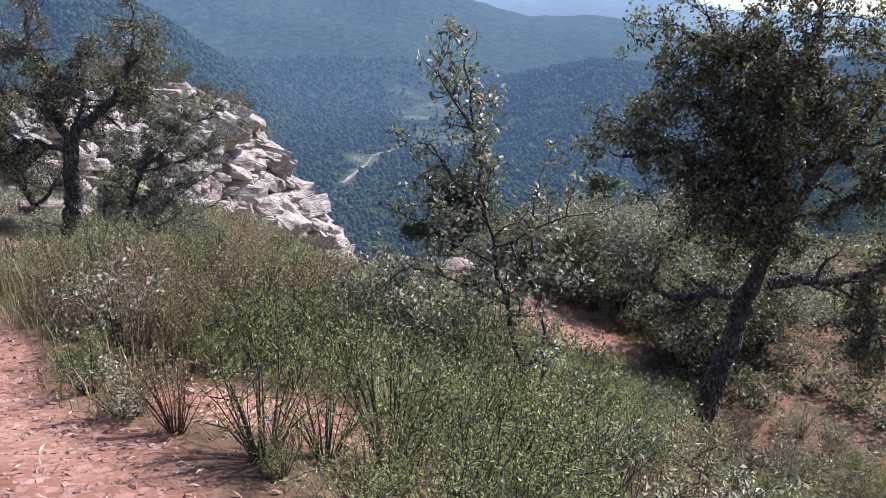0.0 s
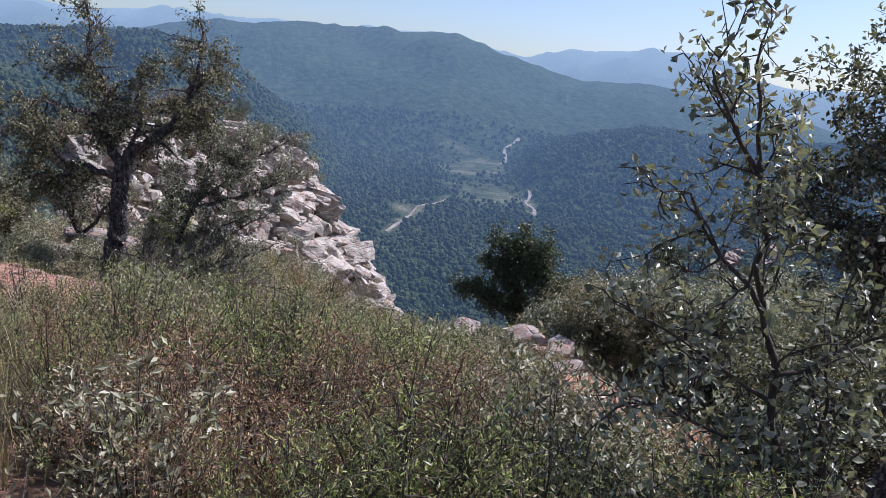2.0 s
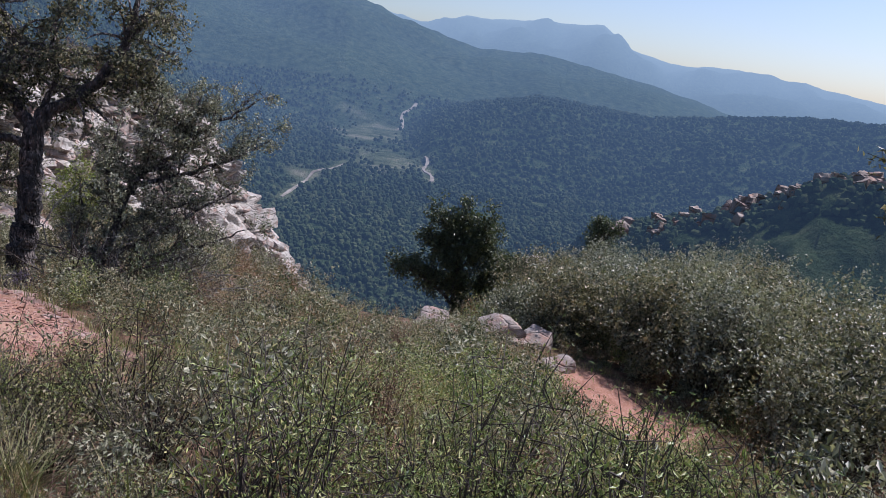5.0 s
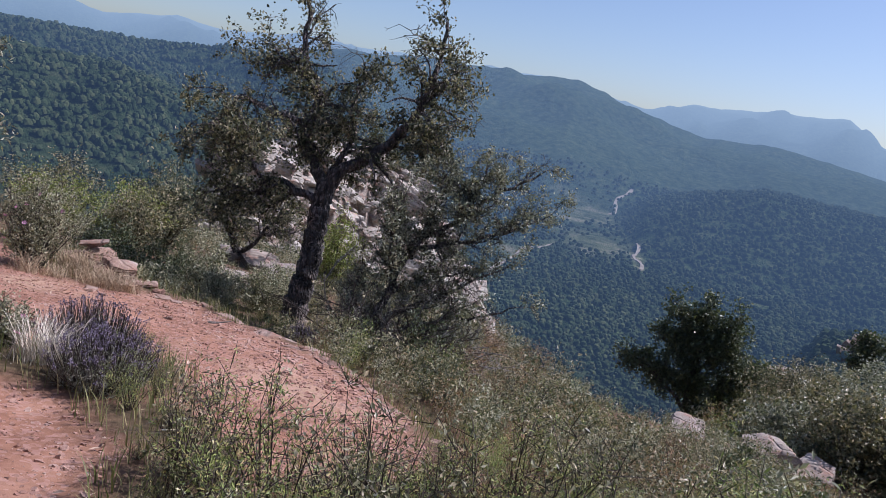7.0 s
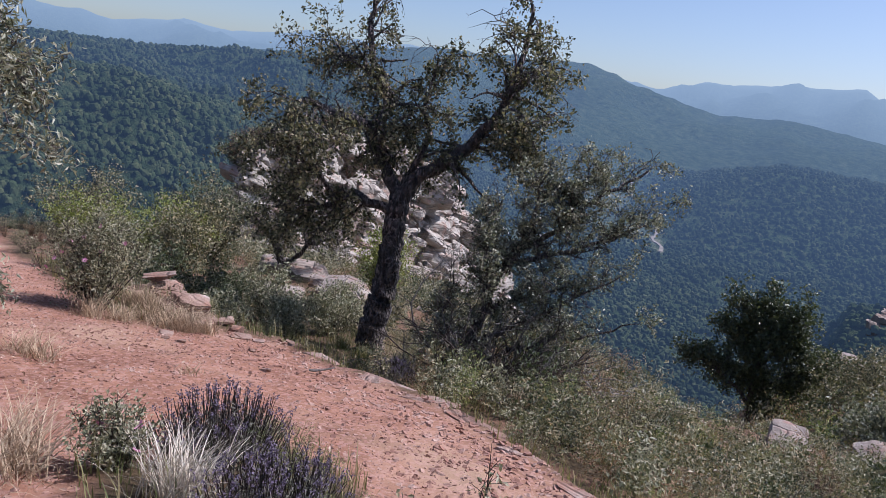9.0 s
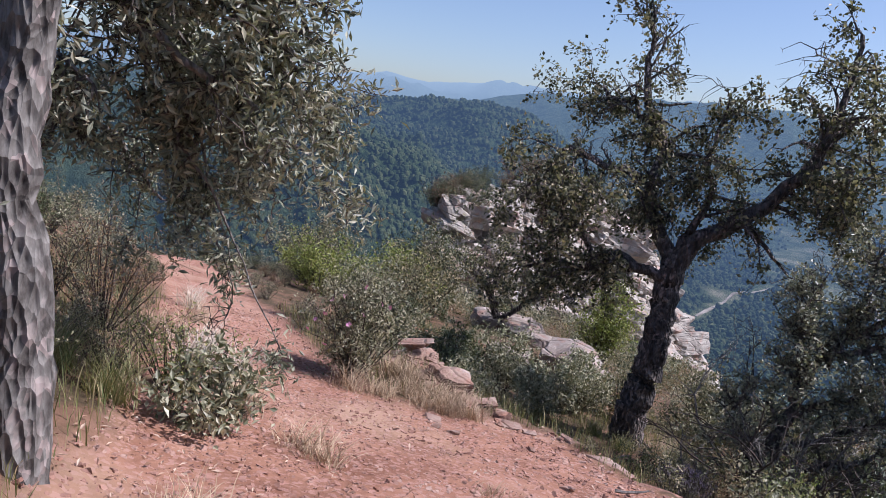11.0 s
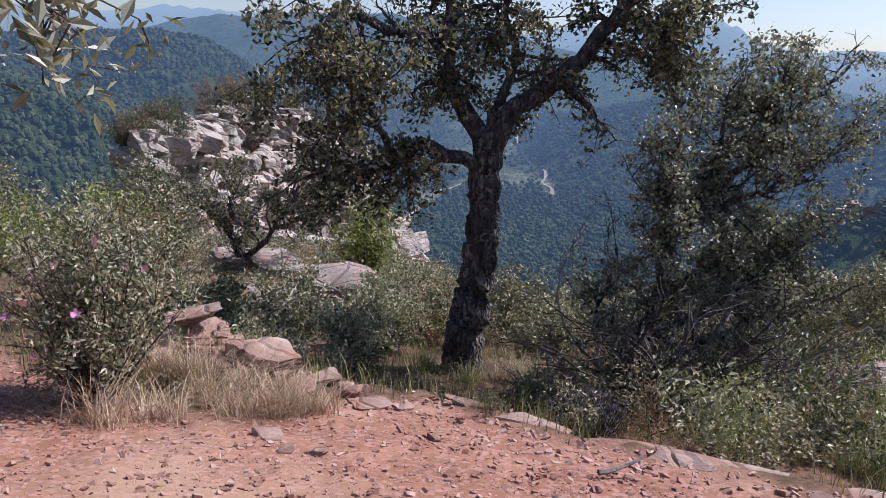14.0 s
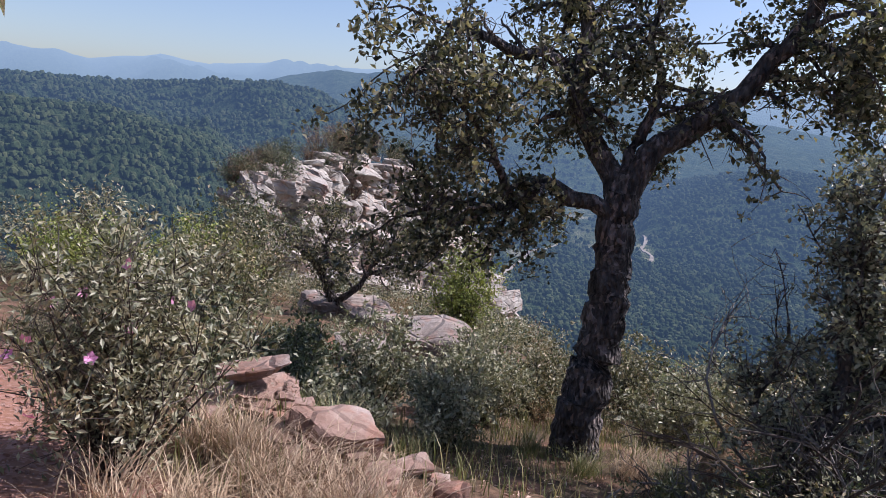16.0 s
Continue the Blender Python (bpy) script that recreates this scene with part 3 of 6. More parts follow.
def build_crag():
    """The pale outcrop: stacked, tilted slabs on a rough core."""
    crag = tagged(new("rock_outcrop"), "pale weathered rock crag of stacked tilted slabs", "rock")
    nu, nd = 90, 22
    arr = np.zeros((nu, nd, 3))
    for a, u in enumerate(np.linspace(0, 1, nu)):
        top = crag_point(u)
        for d in range(nd):
            e = (d - 3) / (nd - 4)
            drop = 26.0 * max(e, 0) ** 1.15
            out = 0.42 * drop - (1.6 * (3 - d) ** 1.5 if d < 3 else 0)
            arr[a, d] = top + np.array([0.42 * (out - 0.8), -0.9 * (out - 0.8), -1.7 - drop - (0.9 * (3 - d) if d < 3 else 0)])
    f1 = fbm(arr[:, :, 0] * 0.16 + arr[:, :, 1] * 0.1, arr[:, :, 2] * 0.3, 4, 61)
    f2 = fbm(arr[:, :, 0] * 0.7 + arr[:, :, 1] * 0.5, arr[:, :, 2] * 1.1, 3, 63)
    arr[:, :, 1] += 4.5 * f1 + 2.2 * f2
    arr[:, :, 0] -= 2.5 * f1 + 1.2 * f2
    i, j = np.meshgrid(np.arange(nu - 1), np.arange(nd - 1), indexing="ij")
    q = np.stack([i * nd + j, i * nd + j + 1, (i + 1) * nd + j + 1, (i + 1) * nd + j], -1).reshape(-1, 4)
    # shade of the gaps between slabs is put into the core's darker colour
    part("core", make_mesh("core", arr.reshape(-1, 3), q, BOULDER_ROCK), crag, "rock core, coloured darker as crevice shade between the slabs")
    rng = np.random.default_rng(5)
    for k in range(296):
        u = rng.uniform(0.10, 0.97)
        top = crag_point(u)
        drop = 24 * rng.random() ** 1.5
        near = u < 0.36
        out = 0.42 * drop + rng.uniform(-0.4, 1.0)
        s = (1.4 + 4.4 * rng.random() ** 1.5) * (0.85 if near else 1.2)
        m = pose(top[0] + 0.42 * out, top[1] - 0.9 * out, top[2] - 0.9 - drop, rng.normal(-6, 8), rng.normal(5, 6) if near else rng.normal(16, 12), rng.normal(14, 34))
        m = m @ Matrix.Diagonal((s * (rng.uniform(1.2, 1.9) if near else rng.uniform(0.9, 1.6)), s, s * (rng.uniform(0.4, 0.7) if near else rng.uniform(0.45, 0.95)), 1))
        part("rock", SLABS[k % 9], crag).matrix_local = m
    # smaller broken blocks between the slabs
    small = []
    for k in range(6):
        me = rock_mesh("block", ROCK, 140 + k, (1, 0.9, 0.62), 0.48, 0.06, 2)
        me.calc_loop_triangles()
        small.append((np.array([tuple(v.co) for v in me.vertices]), np.array([tuple(t.vertices) for t in me.loop_triangles])))
    blocks = Soup()
    for k in range(900):
        u = rng.uniform(0.06, 0.97) if k % 3 else rng.uniform(0.06, 0.40)
        top = crag_point(u)
        drop = 25 * rng.random() ** 1.3
        out = 0.42 * drop + rng.uniform(-0.2, 1.9)
        w = 0.7 + 1.7 * rng.random() ** 1.6
        m = np.array(pose(top[0] + 0.42 * out, top[1] - 0.9 * out, top[2] - 1.0 - drop, rng.normal(-4, 10), rng.normal(10, 10), rng.normal(12, 40)))
        v, t = small[k % 6]
        blocks.add((v * np.array([w * rng.uniform(1.0, 1.7), w, w])) @ m[:3, :3].T + m[:3, 3], None, t)
    part("rubble", blocks.mesh("rubble", ROCK), crag)["kind"] = "stuff"
    return crag


build_crag()

# bare rock teeth along the ridge across the side valley
def build_ridge():
    ridge = tagged(new("rocky_ridge"), "far ridge of dark red rock teeth", "rock")
    rng = np.random.default_rng(8)
    teeth = [rock_mesh("rock", RIDGE_ROCK, 300 + k, (1, 1, 1.3), 0.5, 0.10, 3) for k in range(4)]
    for k in range(85):
        az = rng.uniform(18.5, 38)
        r = 410 + rng.normal(0, 14)
        a = radians(az)
        x, y = -5 + r * math.sin(a), 5 + r * math.cos(a)
        s = rng.uniform(3, 8)
        ob = part("rock", teeth[k % 4], ridge)
        ob.matrix_local = pose(x, y, float(height(x, y)) + s * 0.15, rng.normal(0, 10), rng.normal(0, 10), rng.uniform(0, 360)) @ Matrix.Scale(s, 4)
    return ridge


build_ridge()

NEAR = [rock_mesh("stone", NEAR_ROCK, 200 + k, (1, 0.8, 0.5), 0.5, 0.07, 6) for k in range(6)]
PALE = [rock_mesh("boulder", BOULDER_ROCK, 230 + k, (1, 0.85, 0.75), 0.52, 0.09, 6) for k in range(5)]


def ledge_mesh(w, d, h, seed):
    """Bedded rock: thin beds step back one above another, cracked and uneven along their edges."""
    rng = np.random.default_rng(seed)
    bm = bmesh.new()
    bmesh.ops.create_cube(bm, size=1.0)
    bmesh.ops.subdivide_edges(bm, edges=bm.edges[:], cuts=21, use_grid_fill=True)
    shift = rng.uniform(-0.05, 0.05, (14, 2))
    for vert in bm.verts:
        p = vert.co.copy()
        wave = 0.06 * noise.noise(Vector((p.x * 3, p.y * 3, seed)))
        k = int(np.clip((p.z + 0.5 + wave) * 10.99, 0, 10))
        edge = 0.16 * noise.noise(Vector((p.x * 4 + k * 3.7, p.y * 4, k * 1.9)))
        taper = 1.55 - 0.62 * (k / 10.0) + edge
        q = Vector((p.x * taper + shift[k, 0], p.y * taper + shift[k, 1], p.z))
        q += Vector(noise.noise_vector(p * 6 + Vector((seed, 0, 0)))) * 0.05 + Vector(noise.noise_vector(p * 17)) * 0.022
        vert.co = Vector((q.x * w, q.y * d, q.z * h))
    me = bpy.data.meshes.new("rock_ledge")
    bm.to_mesh(me)
    bm.free()
    me.materials.append(NEAR_ROCK)
    return me


def put_rock(kind, mesh, x, y, z, s, turn=(0, 0, 0), label="", group=""):
    ob = new(kind, mesh)
    ob.matrix_world = pose(x, y, z, *turn) @ Matrix.Diagonal((*s, 1))
    return tagged(ob, label, "rock", group)


def on_ground(x, y):
    return float(near_height(x, y))


BLOCK = rock_mesh("boulder", NEAR_ROCK, 219, (1, 0.85, 0.75), 0.44, 0.05, 9)
marked = put_rock("boulder", BLOCK, -12.1, 15.76, -3.36, (0.54, 0.46, 0.50), (6, 12, 40), "reddish boulder with white paint marks beside the trail")
put_rock("stone", NEAR[1], -12.70, 15.98, -3.03, (0.46, 0.28, 0.16), (4, -12, 25), "flat tilted sandstone slab on the ledge")
LEDGE = new("rock_ledge", ledge_mesh(0.4, 0.34, 0.34, 77))
LEDGE.matrix_world = pose(-12.68, 16.05, -3.31, 10, 4, 28)
tagged(LEDGE, "layered red sandstone ledge at the trail edge", "rock")
rng = np.random.default_rng(64)
for k in range(26):
    u = rng.random()
    x, y = -13.0 + 1.3 * u + rng.normal(0, 0.09), 16.1 - 0.55 * u + rng.normal(0, 0.12)
    w = 0.12 + 0.2 * rng.random() ** 1.5
    put_rock("stone", NEAR[k % 6], x, y, on_ground(x, y) + 0.02 + 0.05 * rng.random(), (w * 1.3, w, w * rng.uniform(0.5, 0.8)), (rng.normal(6, 9), rng.normal(-4, 9), rng.normal(30, 40)), "broken red sandstone piece of the ledge", "broken ledge stones")
for x, y, s, k in ((-11.3, 15.75, 0.22, 0), (-11.15, 15.6, 0.30, 1), (-11.42, 15.95, 0.2, 2), (-11.62, 14.6, 0.26, 3), (-11.25, 14.35, 0.13, 4), (-11.42, 14.3, 0.11, 5), (-10.9, 15.65, 0.16, 1), (-10.6, 14.9, 0.1, 3), (-9.9, 13.9, 0.12, 4)):
    put_rock("stone", NEAR[k], x, y, on_ground(x, y) + 0.01, (s, s * 0.8, 0.10 if k else 0.34), (4, 6, 40 * k), "loose flat reddish stone on the trail", "loose trail stones")
for x, y, s, k in ((-10.4, 15.8, 0.45, 0), (-9.9, 15.52, 0.55, 3), (-9.35, 15.16, 0.62, 4), (-8.8, 14.8, 0.7, 2), (-8.15, 14.32, 0.6, 5), (-7.55, 13.88, 0.66, 1), (-6.95, 13.2, 0.5, 3), (-6.35, 12.5, 0.6, 0), (-5.8, 11.7, 0.5, 4)):
    put_rock("stone", NEAR[k], x, y, on_ground(x, y) - 0.05, (s * 1.15, s * 0.5, 0.2), (5, 2, 142 + 5 * k), "flat bedrock edge of the dirt trail", "bedrock edge")
for x, y, z, s, k, turn in ((-13.4, 25.4, -5.85, 1.35, 0, 10), (-12.6, 24.9, -6.0, 0.9, 1, 60), (-14.6, 24.0, -5.7, 0.9, 2, 30), (-16.2, 29.6, -6.9, 1.7, 3, 5), (-15.0, 28.0, -6.5, 1.2, 4, 80), (-17.6, 30.0, -7.0, 1.8, 1, 120),
                            (-11.9, 30.5, -8.3, 1.4, 2, 10), (-10.6, 31.0, -8.7, 1.2, 0, 70), (-12.4, 32.0, -8.4, 1.6, 3, 20), (-9.8, 29.5, -8.5, 0.9, 4, 0)):
    put_rock("boulder", PALE[k], x, y, z, (s * 1.15, s, s * 0.85), (8, 6, turn), "pale grey-pink boulder among the shrubs", "boulders below the trail")
for x, y, z, s, k, turn in ((0.75, 25.4, -7.15, 1.1, 0, 10), (1.75, 25.2, -7.5, 1.3, 1, 50), (2.5, 24.4, -7.9, 0.9, 4, 20), (-1.3, 25.8, -7.4, 1.2, 2, 80),
                            (2.0, 22.9, -7.1, 0.8, 2, 30), (6.9, 48.0, -11.1, 1.5, 0, 10), (6.4, 47.4, -11.9, 1.3, 3, 40), (9.6, 18.2, -8.9, 0.8, 1, 10), (10.8, 19.0, -9.1, 0.6, 4, 10), (3.9, 24.0, -7.9, 0.9, 3, 33)):
    put_rock("boulder", PALE[k], x, y, z, (s * 1.2, s, s * 0.8), (6, -5, turn), "pale pinkish boulder in the scrub", "boulders in the scrub")
# white paint strokes on the marked boulder
for u, w in ((0.0, 0.035), (0.06, 0.03), (0.12, 0.035)):
    bm = bmesh.new()
    bmesh.ops.create_cube(bm, size=1.0)
    for vert in bm.verts:
        vert.co = Vector((vert.co.x * w * (0.5 if vert.co.z > 0 else 1), vert.co.y * 0.008, vert.co.z * 0.09))
    bmesh.ops.bevel(bm, geom=bm.edges[:], offset=0.003, segments=1, affect="EDGES")
    me = bpy.data.meshes.new("stroke")
    bm.to_mesh(me)
    bm.free()
    me.materials.append(PAINT)
    st = part("stroke", me, marked, "worn white paint stroke")
    st.matrix_local = Matrix.Diagonal((1 / 0.50, 1 / 0.46, 1 / 0.50, 1)) @ pose(0.0, 0, 0, 0, 0, -55) @ pose(0.0 + u, -0.2 + u * 0.1, 0.0, -10, 0, 8)


# gravel: many small chips, one mesh, plus dry litter
def gravel(count):
    rng = np.random.default_rng(21)
    cx, cy = rng.uniform(-17, 1.5, count * 8), rng.uniform(0.5, 18, count * 8)
    keep = dirt_mask(cx, cy) > 0.35
    cx, cy = cx[keep][:count], cy[keep][:count]
    n = len(cx)
    lip = np.exp(-(line_dist(cx, cy, EDGE) / 0.9) ** 2)
    s = 0.007 + (0.024 + 0.018 * lip) * rng.random(n) ** (4 - 1.2 * lip)
    cz = near_height(cx, cy)
    ang = np.arange(5) * 2 * np.pi / 5
    rad = s[:, None] * rng.uniform(0.6, 1.3, (n, 5))
    rot = rng.uniform(0, 6.3, n)
    tilt = rng.normal(0, 0.25, (n, 2))
    px, py = rad * np.cos(ang + rot[:, None]), rad * np.sin(ang + rot[:, None])
    hz = px * tilt[:, :1] + py * tilt[:, 1:]
    t = s * rng.uniform(0.15, 0.42, n)
    low = np.stack([cx[:, None] + px, cy[:, None] + py, cz[:, None] + hz - 0.006], -1)
    up = np.stack([cx[:, None] + px * 0.8, cy[:, None] + py * 0.8, cz[:, None] + hz + t[:, None]], -1)
    v = np.concatenate([low, up], 1).reshape(-1, 3)
    k = np.arange(5)
    kn = (k + 1) % 5
    q = np.stack([k, kn, kn + 5, k + 5], -1)
    tr = np.array([(5, 6, 7), (5, 7, 8), (5, 8, 9)])
    o = np.arange(n)[:, None, None] * 10
    return tagged(new("gravel", make_mesh("gravel", v, [(o + q[None]).reshape(-1, 4), (o + tr[None]).reshape(-1, 3)], CHIP)), "loose reddish stone chips on the trail", "gravel", kind="stuff")


gravel(26000)


def leaf_litter(count):
    """Dry fallen leaves and bark bits along the trail and in its clearings."""
    rng = np.random.default_rng(27)
    x, y = rng.uniform(-15, 3, count * 8), rng.uniform(0.8, 19, count * 8)
    m = dirt_mask(x, y)
    d = line_dist(x, y, TRAIL)
    under = np.exp(-((x + 0.8) ** 2 + (y - 3.9) ** 2) / 1.6) + np.exp(-((x + 11.2) ** 2 + (y - 17.6) ** 2) / 2.0) + 0.35 * np.exp(-((x + 12.2) ** 2 + (y - 11.0) ** 2) / 4.0)
    keep = rng.random(len(x)) < (0.22 * np.exp(-((m - 0.5) / 0.35) ** 2) * (d < 3.5) + under)
    x, y = x[keep][:count], y[keep][:count]
    n = len(x)
    p = np.stack([x, y, near_height(x, y) + 0.012 + 0.015 * rng.random(n)], -1)
    a = rng.uniform(0, 6.283, n)
    ax = np.stack([np.cos(a), np.sin(a), rng.normal(0, 0.25, n)], -1)
    sd = np.stack([-np.sin(a), np.cos(a), rng.normal(0, 0.3, n)], -1)
    L = rng.uniform(0.014, 0.034, (n, 1))
    W = L * rng.uniform(0.2, 0.38, (n, 1))
    lift = np.array([0, 0, 0.006])
    v = np.stack([p - ax * L, p - sd * W + lift, p + ax * L, p + sd * W + lift], 1).reshape(-1, 3)
    o = np.arange(n)[:, None] * 4
    tagged(new("leaf_litter", make_mesh("leaf_litter", v, np.concatenate([o + np.array([[0, 1, 2]]), o + np.array([[0, 2, 3]])]), LITTER)), "dry brown fallen leaves beside the trail", "leaves", kind="stuff")


leaf_litter(9000)
for i, (x, y, s) in enumerate(((-1.1, 4.2, 0.12), (-0.6, 4.0, 0.16), (-0.35, 4.35, 0.2), (-1.5, 3.95, 0.1), (-0.9, 3.6, 0.12), (-0.2, 4.1, 0.14))):
    put_rock("stone", NEAR[i], x, y, on_ground(x, y) + 0.01, (s, s * 0.7, 0.08), (4, 3, 50 * i), "flat stone lying among dry leaves", "stones in the clearing")


# ---- plants ----
def tube(soup, pts, r0, r1, sides=6, knobby=0.0, rng=None):
    pts = np.asarray(pts, float)
    n = len(pts)
    tang = np.gradient(pts, axis=0)
    tang /= np.linalg.norm(tang, axis=1)[:, None] + 1e-9
    ref = np.array([0.31, 0.2, 0.93]) if abs(tang[0] @ np.array([0.31, 0.2, 0.93])) < 0.9 else np.array([1.0, 0.1, 0])
    a = np.cross(tang, ref)
    a /= np.linalg.norm(a, axis=1)[:, None] + 1e-9
    b = np.cross(tang, a)
    rad = np.linspace(r0, r1, n)[:, None]
    ang = np.arange(sides) * 2 * np.pi / sides
    rr = rad * (1 + (knobby * rng.normal(size=(n, sides)) if knobby else 0))
    v = pts[:, None] + rr[..., None] * (np.cos(ang)[None, :, None] * a[:, None] + np.sin(ang)[None, :, None] * b[:, None])
    i, j = np.meshgrid(np.arange(n - 1), np.arange(sides), indexing="ij")
    k = (j + 1) % sides
    q = np.stack([i * sides + j, i * sides + k, (i + 1) * sides + k, (i + 1) * sides + j], -1).reshape(-1, 4)
    soup.add(v.reshape(-1, 3), q)


def resample(pts, step):
    pts = np.asarray(pts, float)
    d = np.concatenate([[0], np.cumsum(np.linalg.norm(np.diff(pts, axis=0), axis=1))])
    n = max(3, int(d[-1] / step) + 1)
    s = np.linspace(0, d[-1], n)
    out = np.stack([np.interp(s, d, pts[:, k]) for k in range(3)], -1)
    if n > 4:
        out[1:-1] = (out[:-2] + 2 * out[1:-1] + out[2:]) / 4
    return out


def unit(v):
    return v / (np.linalg.norm(v) + 1e-9)


def wander(rng, p, d, length, n, bend, pull):
    """A crooked twig from p along d."""
    pts = [p]
    d = unit(d)
    for _ in range(n):
        d = unit(d + rng.normal(0, bend, 3) + pull)
        pts.append(pts[-1] + d * length / n)
    return np.array(pts)


def leaves(soup, rng, pos, size, width, up=0.4, fold=True):
    """Folded four-sided leaves at the given places."""
    n = len(pos)
    if not n:
        return
    ax = rng.normal(size=(n, 3))
    ax /= np.linalg.norm(ax, axis=1)[:, None]
    nr = rng.normal(size=(n, 3)) + np.array([0, 0, up * 2])
    sd = np.cross(ax, nr)
    sd /= np.linalg.norm(sd, axis=1)[:, None] + 1e-9
    nr = np.cross(sd, ax)
    L = size * rng.uniform(0.65, 1.25, (n, 1))
    W = L * width * rng.uniform(0.8, 1.2, (n, 1))
    a = pos
    c = pos + ax * L
    m = pos + ax * L * 0.48
    lift = nr * W * 0.25
    v = np.stack([a, m + sd * W * 0.5 + lift, c, m - sd * W * 0.5 + lift], 1).reshape(-1, 3)
    o = np.arange(n)[:, None] * 4
    soup.add(v, None, np.concatenate([o + np.array([[0, 1, 2]]), o + np.array([[0, 2, 3]])]))


def tree(name, base, limbs, trunk_label, label, bark, leaf, seed, leaf_size=0.06, leaf_width=0.55, branch_len=1.1, twig_len=0.42, branches=8, twigs=7, per_twig=12,
         droop=0.0, start=0.35, bare=0.12, sides=9, category="tree", more=1.0):
    """limbs: (points, first radius, last radius, side branches or None)."""
    rng = np.random.default_rng(seed)
    wood, thin, green = Soup(), Soup(), Soup()
    base = np.array(base, float)
    root = tagged(new(name), label, category)
    root.location = base
    for pts, r0, r1, nb in limbs:
        line = resample(np.array(pts, float) - base, 0.10 if r0 > 0.2 else 0.16)
        line[1:-1] += rng.normal(0, 0.018, line[1:-1].shape)
        if 0.05 < r0 < 0.16:
            uu = np.linspace(0, 1, len(line))[:, None]
            line += 0.10 * np.sin(uu * np.pi) * np.sin(uu * rng.uniform(9, 15, 3) + rng.uniform(0, 6.28, 3))
        limb = Soup()
        tube(limb, line, r0, r1, sides + 5 if r0 > 0.2 else sides if r0 > 0.06 else 6, 0.08, rng)
        part("limb" if root.children else "trunk", limb.mesh("limb", bark, True), root, "" if root.children else trunk_label)
        nb = int((branches if nb is None else nb) * more)
        n = len(line)
        for b in range(nb):
            u = start + (1 - start) * (b + rng.random()) / max(1, nb)
            if b == nb - 1:
                u = 1.0
            i = min(n - 1, int(u * (n - 1)))
            along = unit(line[min(n - 1, i + 1)] - line[max(0, i - 1)])
            d = unit(along * 0.6 + rng.normal(0, 0.75, 3) + np.array([0, 0, 0.22 - droop]))
            if b == nb - 1:
                d = unit(along + rng.normal(0, 0.2, 3))
            L = branch_len * rng.uniform(0.55, 1.25)
            br = wander(rng, line[i], d, L, 6, 0.22, np.array([0, 0, 0.05 - droop * 0.5]))
            rb = max(0.007, (r0 + (r1 - r0) * u) * 0.5)
            tube(wood, br, min(rb, 0.055), min(0.012, rb * 0.35), 5)
            dead = rng.random() < bare
            for w in range(twigs):
                k = 1 + int(rng.random() * 5.99)
                dd = unit(br[min(6, k + 1)] - br[k - 1] if k < 6 else br[6] - br[5]) * 0.5 + rng.normal(0, 0.7, 3) + np.array([0, 0, 0.1 - droop])
                tw = wander(rng, br[k], dd, twig_len * rng.uniform(0.5, 1.3), 4, 0.3, np.array([0, 0, -droop * 0.4]))
                tube(thin, tw[::2], min(0.009, rb * 0.6), min(0.004, rb * 0.3), 3)
                for _ in range(2):
                    s2 = wander(rng, tw[int(rng.integers(1, 5))], rng.normal(size=3) + np.array([0, 0, -droop]), twig_len * 0.5, 3, 0.35, np.array([0, 0, -droop * 0.3]))
                    tube(thin, s2[::3], 0.004, 0.002, 3)
                    if not dead:
                        m = per_twig // 2
                        pos = s2[rng.integers(1, 4, m)] + rng.normal(0, leaf_size * 0.65, (m, 3))
                        leaves(green, rng, pos, leaf_size, leaf_width)
                if not dead:
                    pos = tw[rng.integers(2, 5, per_twig)] + rng.normal(0, leaf_size * 0.75, (per_twig, 3))
                    leaves(green, rng, pos, leaf_size, leaf_width)
    for soup, mat in ((wood, bark), (thin, TWIG)):
        part("brushwood", soup.mesh("brushwood", mat), root)["kind"] = "stuff"
    part("crown", green.mesh("crown", leaf), root)
    return root


